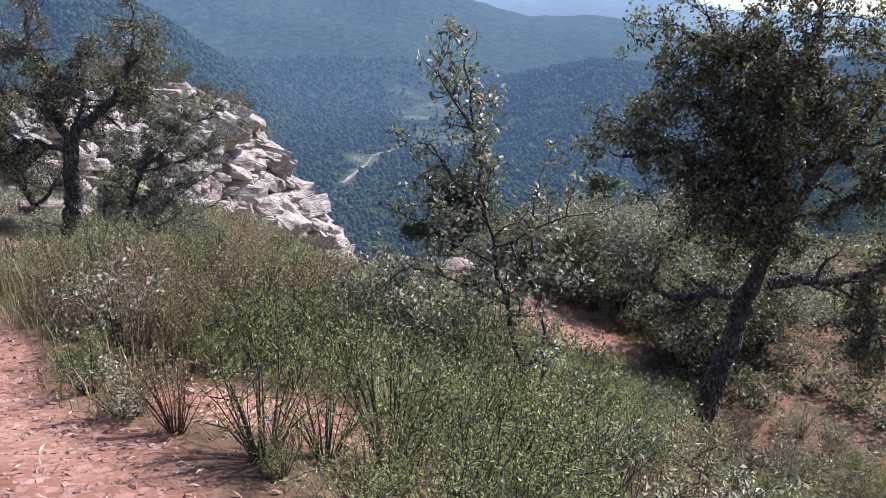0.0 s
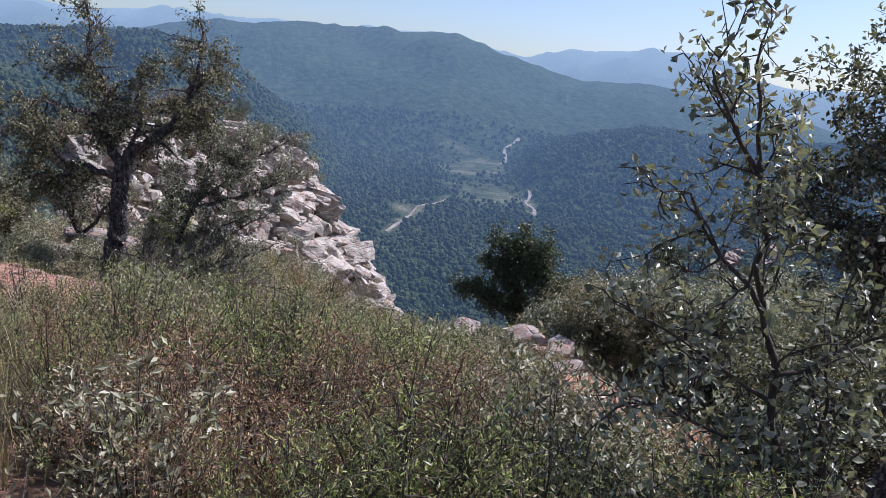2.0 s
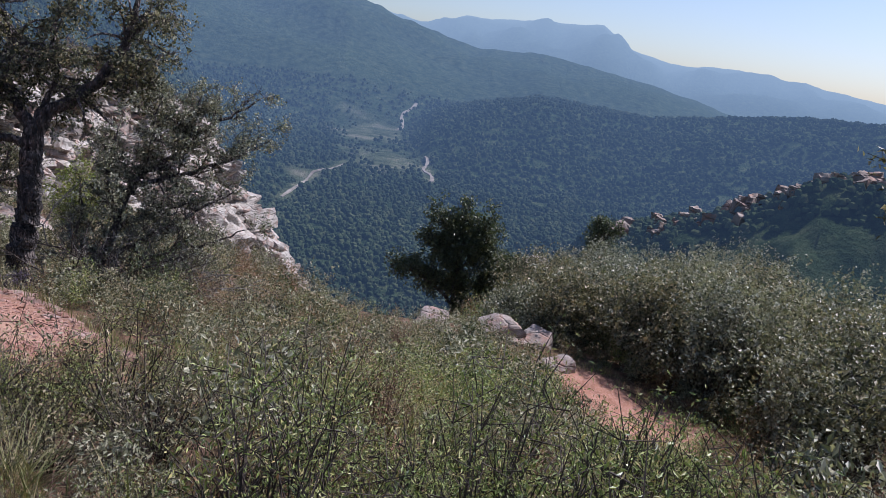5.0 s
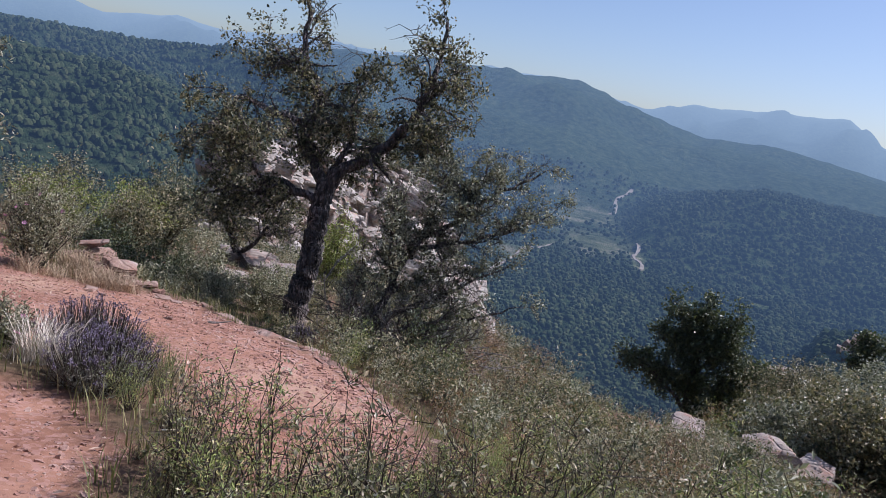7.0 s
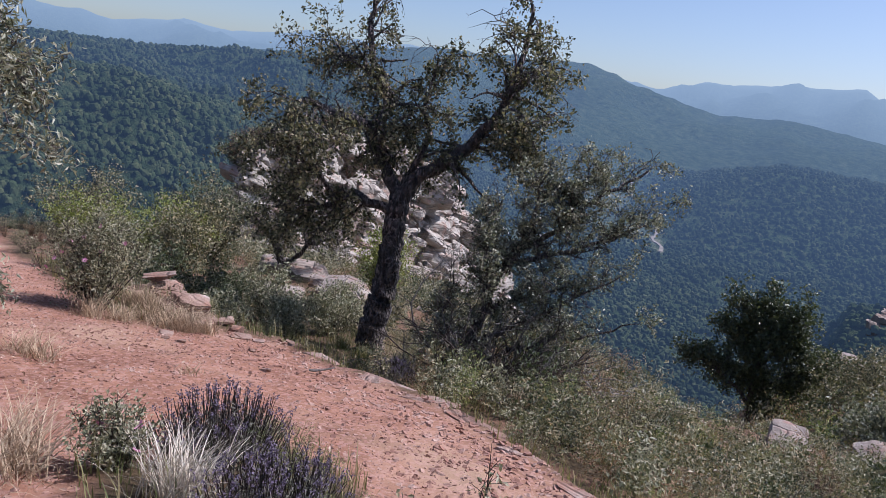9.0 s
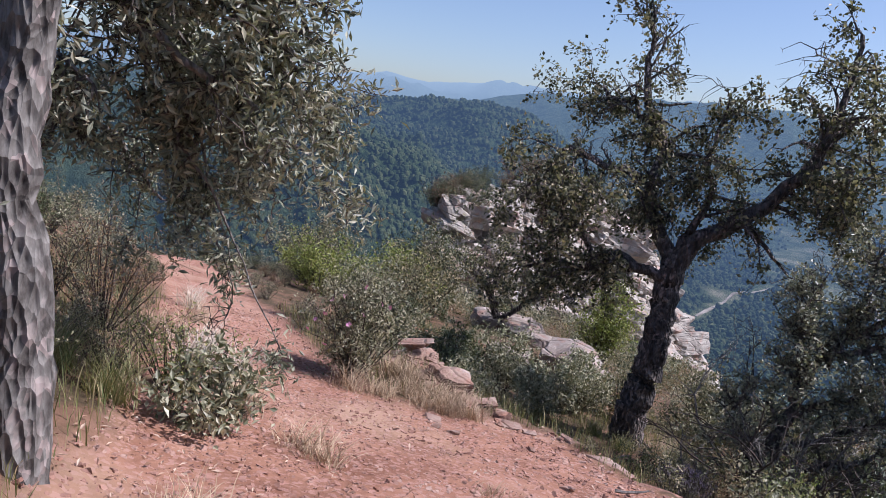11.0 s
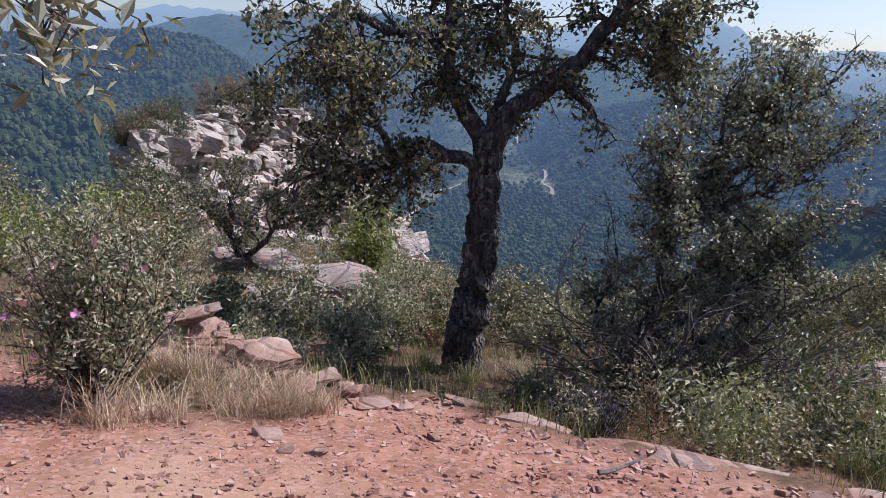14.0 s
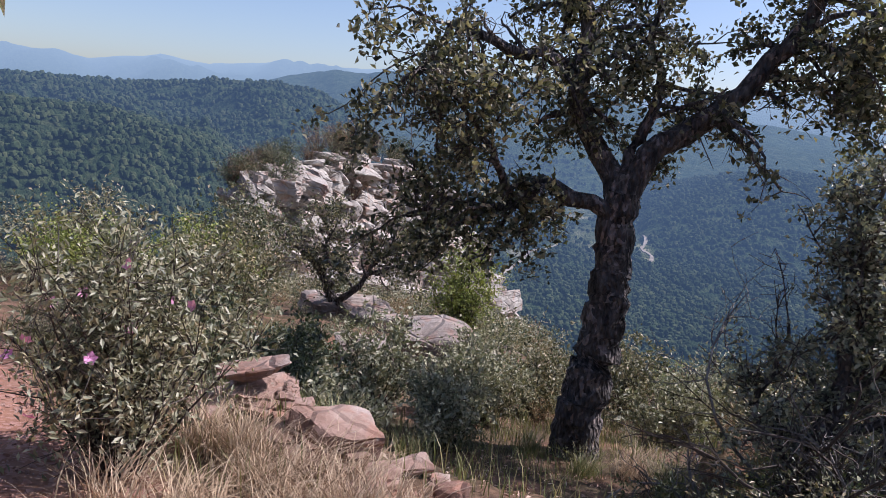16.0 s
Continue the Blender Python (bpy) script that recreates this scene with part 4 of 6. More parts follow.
# the cork oak below the trail
tree("cork_oak", (-10.66, 19.65, -5.0), [
    ([(-10.72, 19.65, -5.75), (-10.66, 19.65, -5.2), (-10.63, 19.65, -4.7), (-10.57, 19.68, -4.1), (-10.47, 19.72, -3.3), (-10.46, 19.8, -2.6), (-10.45, 19.85, -1.95)], 0.30, 0.19, 0),
    ([(-10.45, 19.85, -2.1), (-10.72, 19.95, -1.6), (-10.95, 20.1, -1.0), (-11.1, 20.2, -0.3), (-11.3, 20.2, 0.4), (-11.5, 20.3, 1.3), (-11.6, 20.3, 2.0)], 0.14, 0.03, 17),
    ([(-11.0, 20.1, -0.9), (-11.5, 19.8, -0.55), (-12.1, 19.5, -0.35), (-12.6, 19.2, -0.7), (-12.85, 19.1, -1.1)], 0.08, 0.02, 12),
    ([(-11.2, 20.2, 0.2), (-11.9, 20.4, 0.6), (-12.5, 20.6, 0.8)], 0.06, 0.015, 9),
    ([(-10.42, 19.85, -2.0), (-10.2, 19.95, -1.5), (-9.75, 20.0, -1.15), (-9.3, 20.1, -0.65), (-8.9, 20.2, -0.15), (-8.65, 20.2, 0.4), (-8.55, 20.3, 1.2), (-8.6, 20.3, 1.8)], 0.15, 0.03, 16),
    ([(-9.1, 20.15, -0.4), (-8.7, 20.0, -0.25), (-8.4, 19.8, -0.3), (-8.1, 19.7, -0.55)], 0.07, 0.015, 10),
    ([(-8.8, 20.2, 0.1), (-8.45, 20.4, 0.5), (-8.3, 20.5, 0.9)], 0.05, 0.012, 8),
    ([(-10.45, 19.8, -1.9), (-10.3, 20.2, -1.2), (-10.2, 20.4, -0.5), (-10.35, 20.5, 0.2), (-10.2, 20.4, 0.7)], 0.08, 0.02, 12),
    ([(-10.5, 19.78, -2.2), (-10.8, 19.7, -2.0), (-11.2, 19.65, -1.97), (-11.7, 19.6, -2.15), (-12.2, 19.5, -2.2), (-12.7, 19.4, -2.4)], 0.10, 0.03, 13),
    ([(-11.6, 19.6, -2.1), (-11.8, 19.2, -1.6), (-12.1, 18.9, -1.2), (-12.3, 18.7, -0.9)], 0.05, 0.015, 9),
], "thick dark furrowed cork bark", "old cork oak with open crown on the slope below the trail", BARK, OAK_LEAF, 41, 0.080, 0.62, 0.95, 0.42, 10, 7, 15, 0.24, 0.25, 0.36, more=1.5)

# the many-stemmed bushy oak beside it
tree("bushy_oak", (-8.6, 18.55, -4.95), [
    ([(-8.55, 18.6, -5.15), (-8.65, 18.6, -4.3), (-8.5, 18.6, -3.6), (-8.3, 18.75, -3.1), (-8.0, 18.9, -2.4), (-7.5, 19.2, -1.85), (-6.9, 19.6, -1.3), (-6.4, 19.85, -0.95), (-6.15, 20.0, -0.75)], 0.10, 0.02, 26),
    ([(-7.5, 19.2, -1.8), (-7.2, 19.3, -1.45), (-7.15, 19.4, -1.05), (-7.1, 19.4, -0.8)], 0.04, 0.012, 10),
    ([(-8.0, 18.9, -2.5), (-7.2, 19.3, -2.2), (-6.4, 19.7, -1.9), (-5.8, 20.0, -1.5)], 0.05, 0.012, 14),
    ([(-8.55, 18.55, -5.1), (-8.85, 18.5, -4.2), (-9.0, 18.5, -3.4), (-8.95, 18.5, -2.8)], 0.06, 0.015, 14),
    ([(-8.4, 18.6, -3.2), (-8.4, 18.5, -2.6), (-8.5, 18.5, -2.1), (-8.35, 18.6, -1.5)], 0.05, 0.012, 15),
    ([(-8.1, 18.8, -2.7), (-7.9, 18.9, -2.0), (-7.8, 19.0, -1.4), (-7.75, 19.0, -1.0)], 0.05, 0.012, 14),
    ([(-8.3, 18.7, -3.3), (-7.6, 18.9, -3.0), (-7.0, 19.1, -2.8)], 0.04, 0.012, 10),
    ([(-8.5, 18.6, -4.5), (-7.9, 18.7, -4.0), (-7.2, 18.9, -3.7), (-6.5, 19.0, -3.5), (-6.0, 19.0, -3.2)], 0.05, 0.012, 9),
    ([(-8.4, 18.6, -3.9), (-7.6, 18.8, -3.4), (-6.9, 19.0, -2.9), (-6.3, 19.2, -2.5)], 0.05, 0.012, 12),
], "slender dark stems", "bushy many-stemmed oak with fine grey-green leaves", BARK, HOLM_LEAF, 43, 0.058, 0.6, 0.55, 0.26, 10, 8, 12, 0.0, 0.12, 0.30, 7, more=1.55)


def bare_bush(base, seed, spread, n, label, lean=(0.5, -0.1, 0.2), wood=None):
    rng = np.random.default_rng(seed)
    root = tagged(new("dead_bush"), label, "bush")
    root.location = base
    for _ in range(n):
        thin = Soup()
        d = rng.normal(0, 0.5, 3) + np.array(lean)
        d[2] = abs(d[2])
        br = wander(rng, np.array([rng.normal(0, 0.12), rng.normal(0, 0.12), -0.1]), d, spread * rng.uniform(0.5, 1.1), 8, 0.24, np.array([0, 0, 0.01]))
        tube(thin, br, 0.024, 0.008, 5)
        for _ in range(12):
            k = int(rng.integers(2, 9))
            tw = wander(rng, br[k], (br[k] - br[k - 1]) * 3 + rng.normal(0, 0.5, 3), spread * 0.3 * rng.uniform(0.4, 1.2), 5, 0.22, np.zeros(3))
            tube(thin, tw, 0.008, 0.003, 3)
            for _ in range(2):
                s2 = wander(rng, tw[int(rng.integers(1, 6))], rng.normal(size=3), spread * 0.13, 3, 0.25, np.zeros(3))
                tube(thin, s2, 0.004, 0.0015, 3)
        part("branch", thin.mesh("branch", wood or DEAD), root)
    return root


bare_bush((-8.2, 18.3, -4.75), 71, 2.5, 40, "grey leafless dead branches spreading from the bushy oak", (0.8, -0.1, 0.36))
bare_bush((-8.5, 18.35, -4.85), 74, 2.3, 64, "tangle of dark brown bare branches under the bushy oak", (0.55, -0.2, 0.42), TWIG)
bare_bush((-9.2, 18.4, -4.75), 72, 1.3, 10, "grey leafless twigs beside the cork oak", (0.0, -0.1, 0.6))
bare_bush((-2.0, 6.6, -1.35), 73, 0.8, 8, "grey dry twigs in the scrub", (0.2, 0, 0.6))

# the small crooked oak behind, among boulders
tree("small_oak", (-17.0, 29.2, -7.2), [
    ([(-17.0, 29.2, -7.4), (-17.15, 29.2, -6.7), (-17.3, 29.2, -6.1), (-17.7, 29.2, -5.4), (-18.5, 29.2, -4.8), (-19.4, 29.3, -4.5)], 0.17, 0.04, 15),
    ([(-17.2, 29.2, -6.5), (-16.7, 29.2, -5.9), (-16.2, 29.1, -5.3), (-15.8, 29.1, -4.8), (-15.6, 29.1, -4.2)], 0.10, 0.03, 15),
    ([(-17.5, 29.2, -5.7), (-17.5, 29.2, -5.0), (-17.4, 29.2, -4.3)], 0.08, 0.02, 12),
    ([(-16.4, 29.2, -5.5), (-15.6, 29.1, -5.2), (-14.9, 29.0, -5.0)], 0.06, 0.02, 10),
], "dark crooked stems", "small crooked oak among boulders below the trail", BARK, OAK_LEAF, 44, 0.085, 0.65, 1.0, 0.45, 9, 7, 12, 0.0, 0.25, 0.3, 7, more=1.1)

# the oak on the open side
tree("cork_oak", (5.5, 13.3, -6.2), [
    ([(5.5, 13.3, -6.7), (5.68, 13.3, -6.2), (5.8, 13.3, -5.4), (6.0, 13.3, -4.4), (6.15, 13.3, -3.5)], 0.25, 0.18, 0),
    ([(6.12, 13.3, -3.6), (6.3, 13.2, -2.6), (6.6, 13.1, -1.6), (7.0, 13.0, -0.6), (7.65, 13.0, 0.2), (7.9, 13.0, 1.3), (8.2, 13.0, 2.3)], 0.17, 0.04, 20),
    ([(7.5, 13.0, -0.5), (6.9, 12.7, 0.2), (6.2, 12.5, 0.7), (5.4, 12.4, 1.1), (4.7, 12.3, 1.3), (4.0, 12.3, 1.6)], 0.11, 0.03, 30),
    ([(6.9, 13.1, -2.3), (6.2, 12.8, -1.6), (5.4, 12.6, -0.9), (4.6, 12.5, -0.5), (3.9, 12.5, -0.4), (3.2, 12.5, -0.5)], 0.11, 0.03, 24),
    ([(6.3, 13.3, -3.3), (5.7, 13.2, -3.2), (4.9, 13.1, -3.3), (4.2, 13.0, -3.1), (3.6, 13.0, -2.9)], 0.13, 0.04, 13),
    ([(6.5, 13.2, -3.0), (7.2, 13.0, -2.8), (8.0, 12.9, -2.7), (8.9, 12.8, -2.3), (9.8, 12.8, -2.1)], 0.13, 0.04, 18),
    ([(7.2, 13.1, -1.6), (8.0, 12.9, -0.9), (8.8, 12.8, -0.2), (9.6, 12.8, 0.6)], 0.10, 0.03, 20),
    ([(6.6, 13.1, -1.5), (6.0, 12.8, -0.8), (5.3, 12.7, -0.2), (4.7, 12.6, 0.3), (4.0, 12.6, 0.5), (3.5, 12.6, 0.1)], 0.09, 0.02, 26),
    ([(6.9, 13.0, -0.8), (6.3, 12.8, 0.2), (5.6, 12.6, 0.9), (4.9, 12.5, 1.4), (4.3, 12.5, 1.5)], 0.08, 0.02, 22),
    ([(6.3, 13.2, -2.5), (5.9, 12.9, -1.9), (5.3, 12.8, -1.5), (4.8, 12.8, -1.4)], 0.06, 0.02, 14),
    ([(6.6, 12.7, 0.4), (6.3, 12.4, 1.2), (6.0, 12.2, 2.0), (5.6, 12.2, 2.6)], 0.07, 0.02, 16),
    ([(5.4, 12.6, -0.9), (5.6, 12.2, -0.2), (5.4, 12.0, 0.3)], 0.06, 0.02, 14),
    ([(8.0, 12.9, -2.7), (8.3, 12.6, -3.4), (8.6, 12.5, -4.0)], 0.05, 0.02, 12),
], "leaning dark furrowed trunk", "leaning cork oak with drooping dense crown", BARK, OAK_LEAF, 45, 0.095, 0.5, 1.0, 0.38, 12, 8, 15, 0.16, 0.2, 0.22, more=1.25)

# slender sapling close to the trail
tree("oak_sapling", (0.92, 5.5, -2.0), [
    ([(0.93, 5.5, -2.2), (0.88, 5.55, -1.7), (0.80, 5.6, -1.2), (0.61, 5.6, -0.56), (0.42, 5.65, 0.1), (0.33, 5.7, 0.55), (0.30, 5.72, 0.9), (0.2, 5.75, 1.25)], 0.032, 0.008, 13),
    ([(0.3, 5.7, 0.75), (0.15, 5.7, 0.95), (0.02, 5.7, 1.15)], 0.012, 0.006, 5),
    ([(0.42, 5.65, 0.1), (0.18, 5.6, 0.3), (-0.02, 5.6, 0.62)], 0.014, 0.006, 6),
    ([(0.55, 5.62, -0.35), (0.2, 5.6, -0.15), (-0.1, 5.6, 0.0)], 0.014, 0.006, 6),
    ([(1.14, 5.7, -2.3), (1.08, 5.75, -1.6), (1.0, 5.8, -1.0), (0.88, 5.8, -0.5), (0.85, 5.8, 0.1)], 0.022, 0.008, 9),
    ([(0.85, 5.55, -1.5), (0.4, 5.5, -1.1), (0.0, 5.5, -0.9), (-0.4, 5.6, -0.75)], 0.014, 0.006, 7),
    ([(0.65, 5.6, -0.7), (0.2, 5.5, -0.45), (-0.2, 5.4, -0.35)], 0.012, 0.005, 6),
    ([(0.5, 5.6, -0.2), (1.0, 5.7, 0.0), (1.3, 5.7, 0.1)], 0.012, 0.005, 5),
], "thin dark stem", "slender young oak with sparse small leaves", TWIG, HOLM_LEAF, 46, 0.055, 0.6, 0.38, 0.18, 6, 5, 7, 0.0, 0.3, 0.1, 6, more=1.2)

# the pale-barked oak that hangs over the trail
tree("holm_oak", (-11.75, 10.05, -2.1), [
    ([(-11.42, 10.13, -2.4), (-11.52, 10.13, -1.6), (-11.62, 10.15, -0.9), (-11.66, 10.17, -0.3), (-11.66, 10.25, 0.2), (-11.6, 10.35, 0.9), (-11.6, 10.5, 1.6)], 0.16, 0.09, 4),
    ([(-11.8, 10.15, 0.1), (-12.0, 10.6, 0.45), (-12.2, 11.2, 0.4), (-12.4, 11.8, 0.0), (-12.4, 12.3, -0.5), (-12.3, 12.6, -0.9)], 0.07, 0.012, 20),
    ([(-11.75, 10.25, 0.5), (-11.75, 11.0, 0.55), (-11.8, 11.7, 0.3), (-11.8, 12.3, -0.1), (-11.75, 12.75, -0.5)], 0.06, 0.012, 18),
    ([(-11.8, 10.1, -0.2), (-12.3, 10.6, -0.05), (-12.8, 11.1, -0.3), (-13.1, 11.7, -0.7), (-13.1, 12.2, -1.1)], 0.06, 0.012, 18),
    ([(-12.0, 10.9, 0.4), (-12.4, 11.5, -0.2), (-12.5, 12.0, -0.8), (-12.35, 12.2, -1.3)], 0.03, 0.008, 14),
    ([(-12.3, 11.6, -0.4), (-12.2, 12.0, -1.1), (-12.0, 12.2, -1.7), (-11.9, 12.35, -2.0)], 0.014, 0.004, 1),
    ([(-12.4, 11.9, -0.5), (-12.4, 12.1, -1.2), (-12.25, 12.2, -1.75)], 0.012, 0.004, 2),
    ([(-11.7, 10.4, 1.2), (-12.3, 10.6, 1.5), (-12.9, 11.0, 1.3), (-13.3, 11.5, 0.9)], 0.05, 0.012, 12),
    ([(-12.1, 11.0, 0.5), (-12.7, 11.6, 0.5), (-12.9, 12.2, 0.2), (-12.8, 12.7, -0.2)], 0.04, 0.01, 16),
    ([(-11.7, 10.9, 0.5), (-11.5, 11.5, 0.3), (-11.5, 11.8, 0.1)], 0.03, 0.01, 9),
    ([(-11.8, 11.0, 0.1), (-11.7, 11.6, -0.2), (-11.6, 12.1, -0.5)], 0.03, 0.01, 10),
], "pale lichen-spotted bark", "pale-barked holm oak leaning over the trail", PALE_BARK, HOLM_LEAF, 47, 0.078, 0.31, 0.44, 0.22, 9, 8, 12, 0.16, 0.25, 0.14, more=1.2)

# dark dense trees at the brow
tree("dark_oak", (1.2, 42.2, -14.0), [
    ([(1.2, 42.2, -14.4), (1.25, 42.2, -12.5), (1.1, 42.2, -10.5), (1.2, 42.2, -8.8), (1.05, 42.2, -7.2)], 0.22, 0.05, 26),
    ([(1.2, 42.2, -12.4), (0.0, 42.1, -11.2), (-1.3, 42.0, -10.6), (-2.1, 42.0, -10.4)], 0.10, 0.03, 16),
    ([(1.2, 42.2, -11.8), (2.3, 42.1, -10.6), (3.5, 42.1, -9.9), (4.3, 42.0, -9.8)], 0.10, 0.03, 17),
    ([(1.15, 42.2, -10.5), (2.0, 42.0, -9.2), (2.7, 42.0, -8.6)], 0.08, 0.03, 12),
    ([(1.15, 42.2, -10.3), (0.4, 42.2, -9.0), (-0.2, 42.2, -8.5)], 0.08, 0.03, 12),
    ([(1.1, 42.2, -9.8), (1.9, 42.0, -8.5), (2.3, 42.0, -7.7)], 0.07, 0.03, 12),
    ([(1.1, 42.2, -9.6), (0.5, 42.1, -8.4), (0.2, 42.1, -7.6)], 0.07, 0.03, 12),
    ([(1.2, 42.2, -13.0), (2.6, 42.0, -12.2), (3.4, 42.0, -11.9)], 0.08, 0.03, 12),
], "dark trunk", "dense dark evergreen tree on the brow of the slope", BARK, DARK_LEAF, 48, 0.16, 0.7, 0.9, 0.7, 8, 7, 12, 0.0, 0.3, 0.0, 6, more=1.3)
tree("dark_oak", (10.6, 49.0, -11.0), [
    ([(10.6, 49.0, -11.3), (10.6, 49.0, -10.0), (10.55, 49.0, -9.0), (10.5, 49.0, -8.1)], 0.14, 0.04, 22),
    ([(10.6, 49.0, -9.6), (11.2, 49.0, -9.0), (11.5, 49.0, -8.5)], 0.07, 0.03, 10),
], "thin trunk", "small lone evergreen tree on the far brow", BARK, DARK_LEAF, 49, 0.17, 0.75, 0.8, 0.45, 8, 5, 9, 0.0, 0.35, 0.0, 6)


# ---- shrubs ----
def shrub_parts(seed, h, w, stems, sprigs, per, leaf_size, leaf_width, upright=0.5, spiky=False):
    rng = np.random.default_rng(seed)
    wood, green = Soup(), Soup()
    for _ in range(stems):
        a = rng.uniform(0, 6.283)
        out = rng.random() ** 0.6
        tip = np.array([math.cos(a) * w * out, math.sin(a) * w * out, h * (1 - 0.45 * out * out) * rng.uniform(0.7, 1.1)])
        p0 = np.array([math.cos(a) * 0.08 * w, math.sin(a) * 0.08 * w, -0.06])
        mid = (p0 + tip) / 2 + np.array([0, 0, h * 0.1]) + rng.normal(0, 0.05 * h, 3)
        line = resample([p0, mid, tip], h / 5)
        tube(wood, line, 0.006 + 0.005 * h, 0.0015, 3)
        n = len(line)
        for _ in range(sprigs):
            i = int(n * rng.uniform(0.3, 0.999))
            d = unit(rng.normal(0, 0.6, 3) + np.array([0, 0, upright]))
            L = 0.24 * h * rng.uniform(0.5, 1.2)
            tw = wander(rng, line[i], d, L, 3, 0.2, np.zeros(3))
            tube(wood, tw[::3], 0.003, 0.0015, 3)
            if spiky:
                u = rng.random((per, 1))
                pos = tw[0] + (tw[-1] - tw[0]) * u + rng.normal(0, 0.006, (per, 3))
            else:
                pos = tw[rng.integers(0, 4, per)] + rng.normal(0, leaf_size * 0.7, (per, 3))
            leaves(green, rng, pos, leaf_size, leaf_width, 0.65)
    return wood, green


KINDS = {
    # name: (height, half width, stems, sprigs, leaves a sprig, leaf size, leaf width, leaf material, label)
    "green_shrub": (0.85, 0.55, 22, 9, 11, 0.030, 0.28, GREEN_LEAF, "low fresh green shrub with small leaves"),
    "olive_shrub": (0.9, 0.6, 22, 7, 9, 0.042, 0.42, OLIVE_LEAF, "olive green scrub bush on the slope"),
    "heath_shrub": (0.75, 0.5, 24, 8, 10, 0.028, 0.35, HEATH_LEAF, "reddish brown heath shrub on the slope"),
    "cistus_shrub": (0.8, 0.55, 20, 7, 9, 0.055, 0.40, CISTUS_LEAF, "grey-green rockrose shrub on the slope"),
    "dark_shrub": (0.8, 0.6, 22, 7, 10, 0.045, 0.5, DARK_LEAF, "dark green low bush on the slope"),
}
BANK = {}
for kk, (kind, spec) in enumerate(KINDS.items()):
    BANK[kind] = []
    for var in range(3):
        h, w, st, sp, per, ls, lw, mat, label = spec
        wood, green = shrub_parts(500 + 10 * kk + var, h * (0.85 + 0.15 * var), w, st, sp, per, ls, lw)
        BANK[kind].append((wood, green, wood.mesh("stems", HEATH_STEM if kind == "heath_shrub" else TWIG), green.mesh("foliage", mat), mat, label))


def put_shrub(kind, var, x, y, z, s, turn, squash=1.0, label="", group=""):
    wood, green, wm, gm, mat, lab = BANK[kind][var % 3]
    ob = tagged(new(kind, wm), label or lab, "shrub", group or "scrub")
    ob.matrix_world = pose(x, y, z, 0, 0, turn) @ Matrix.Diagonal((s, s, s * squash, 1))
    part("foliage", gm, ob)
    return ob


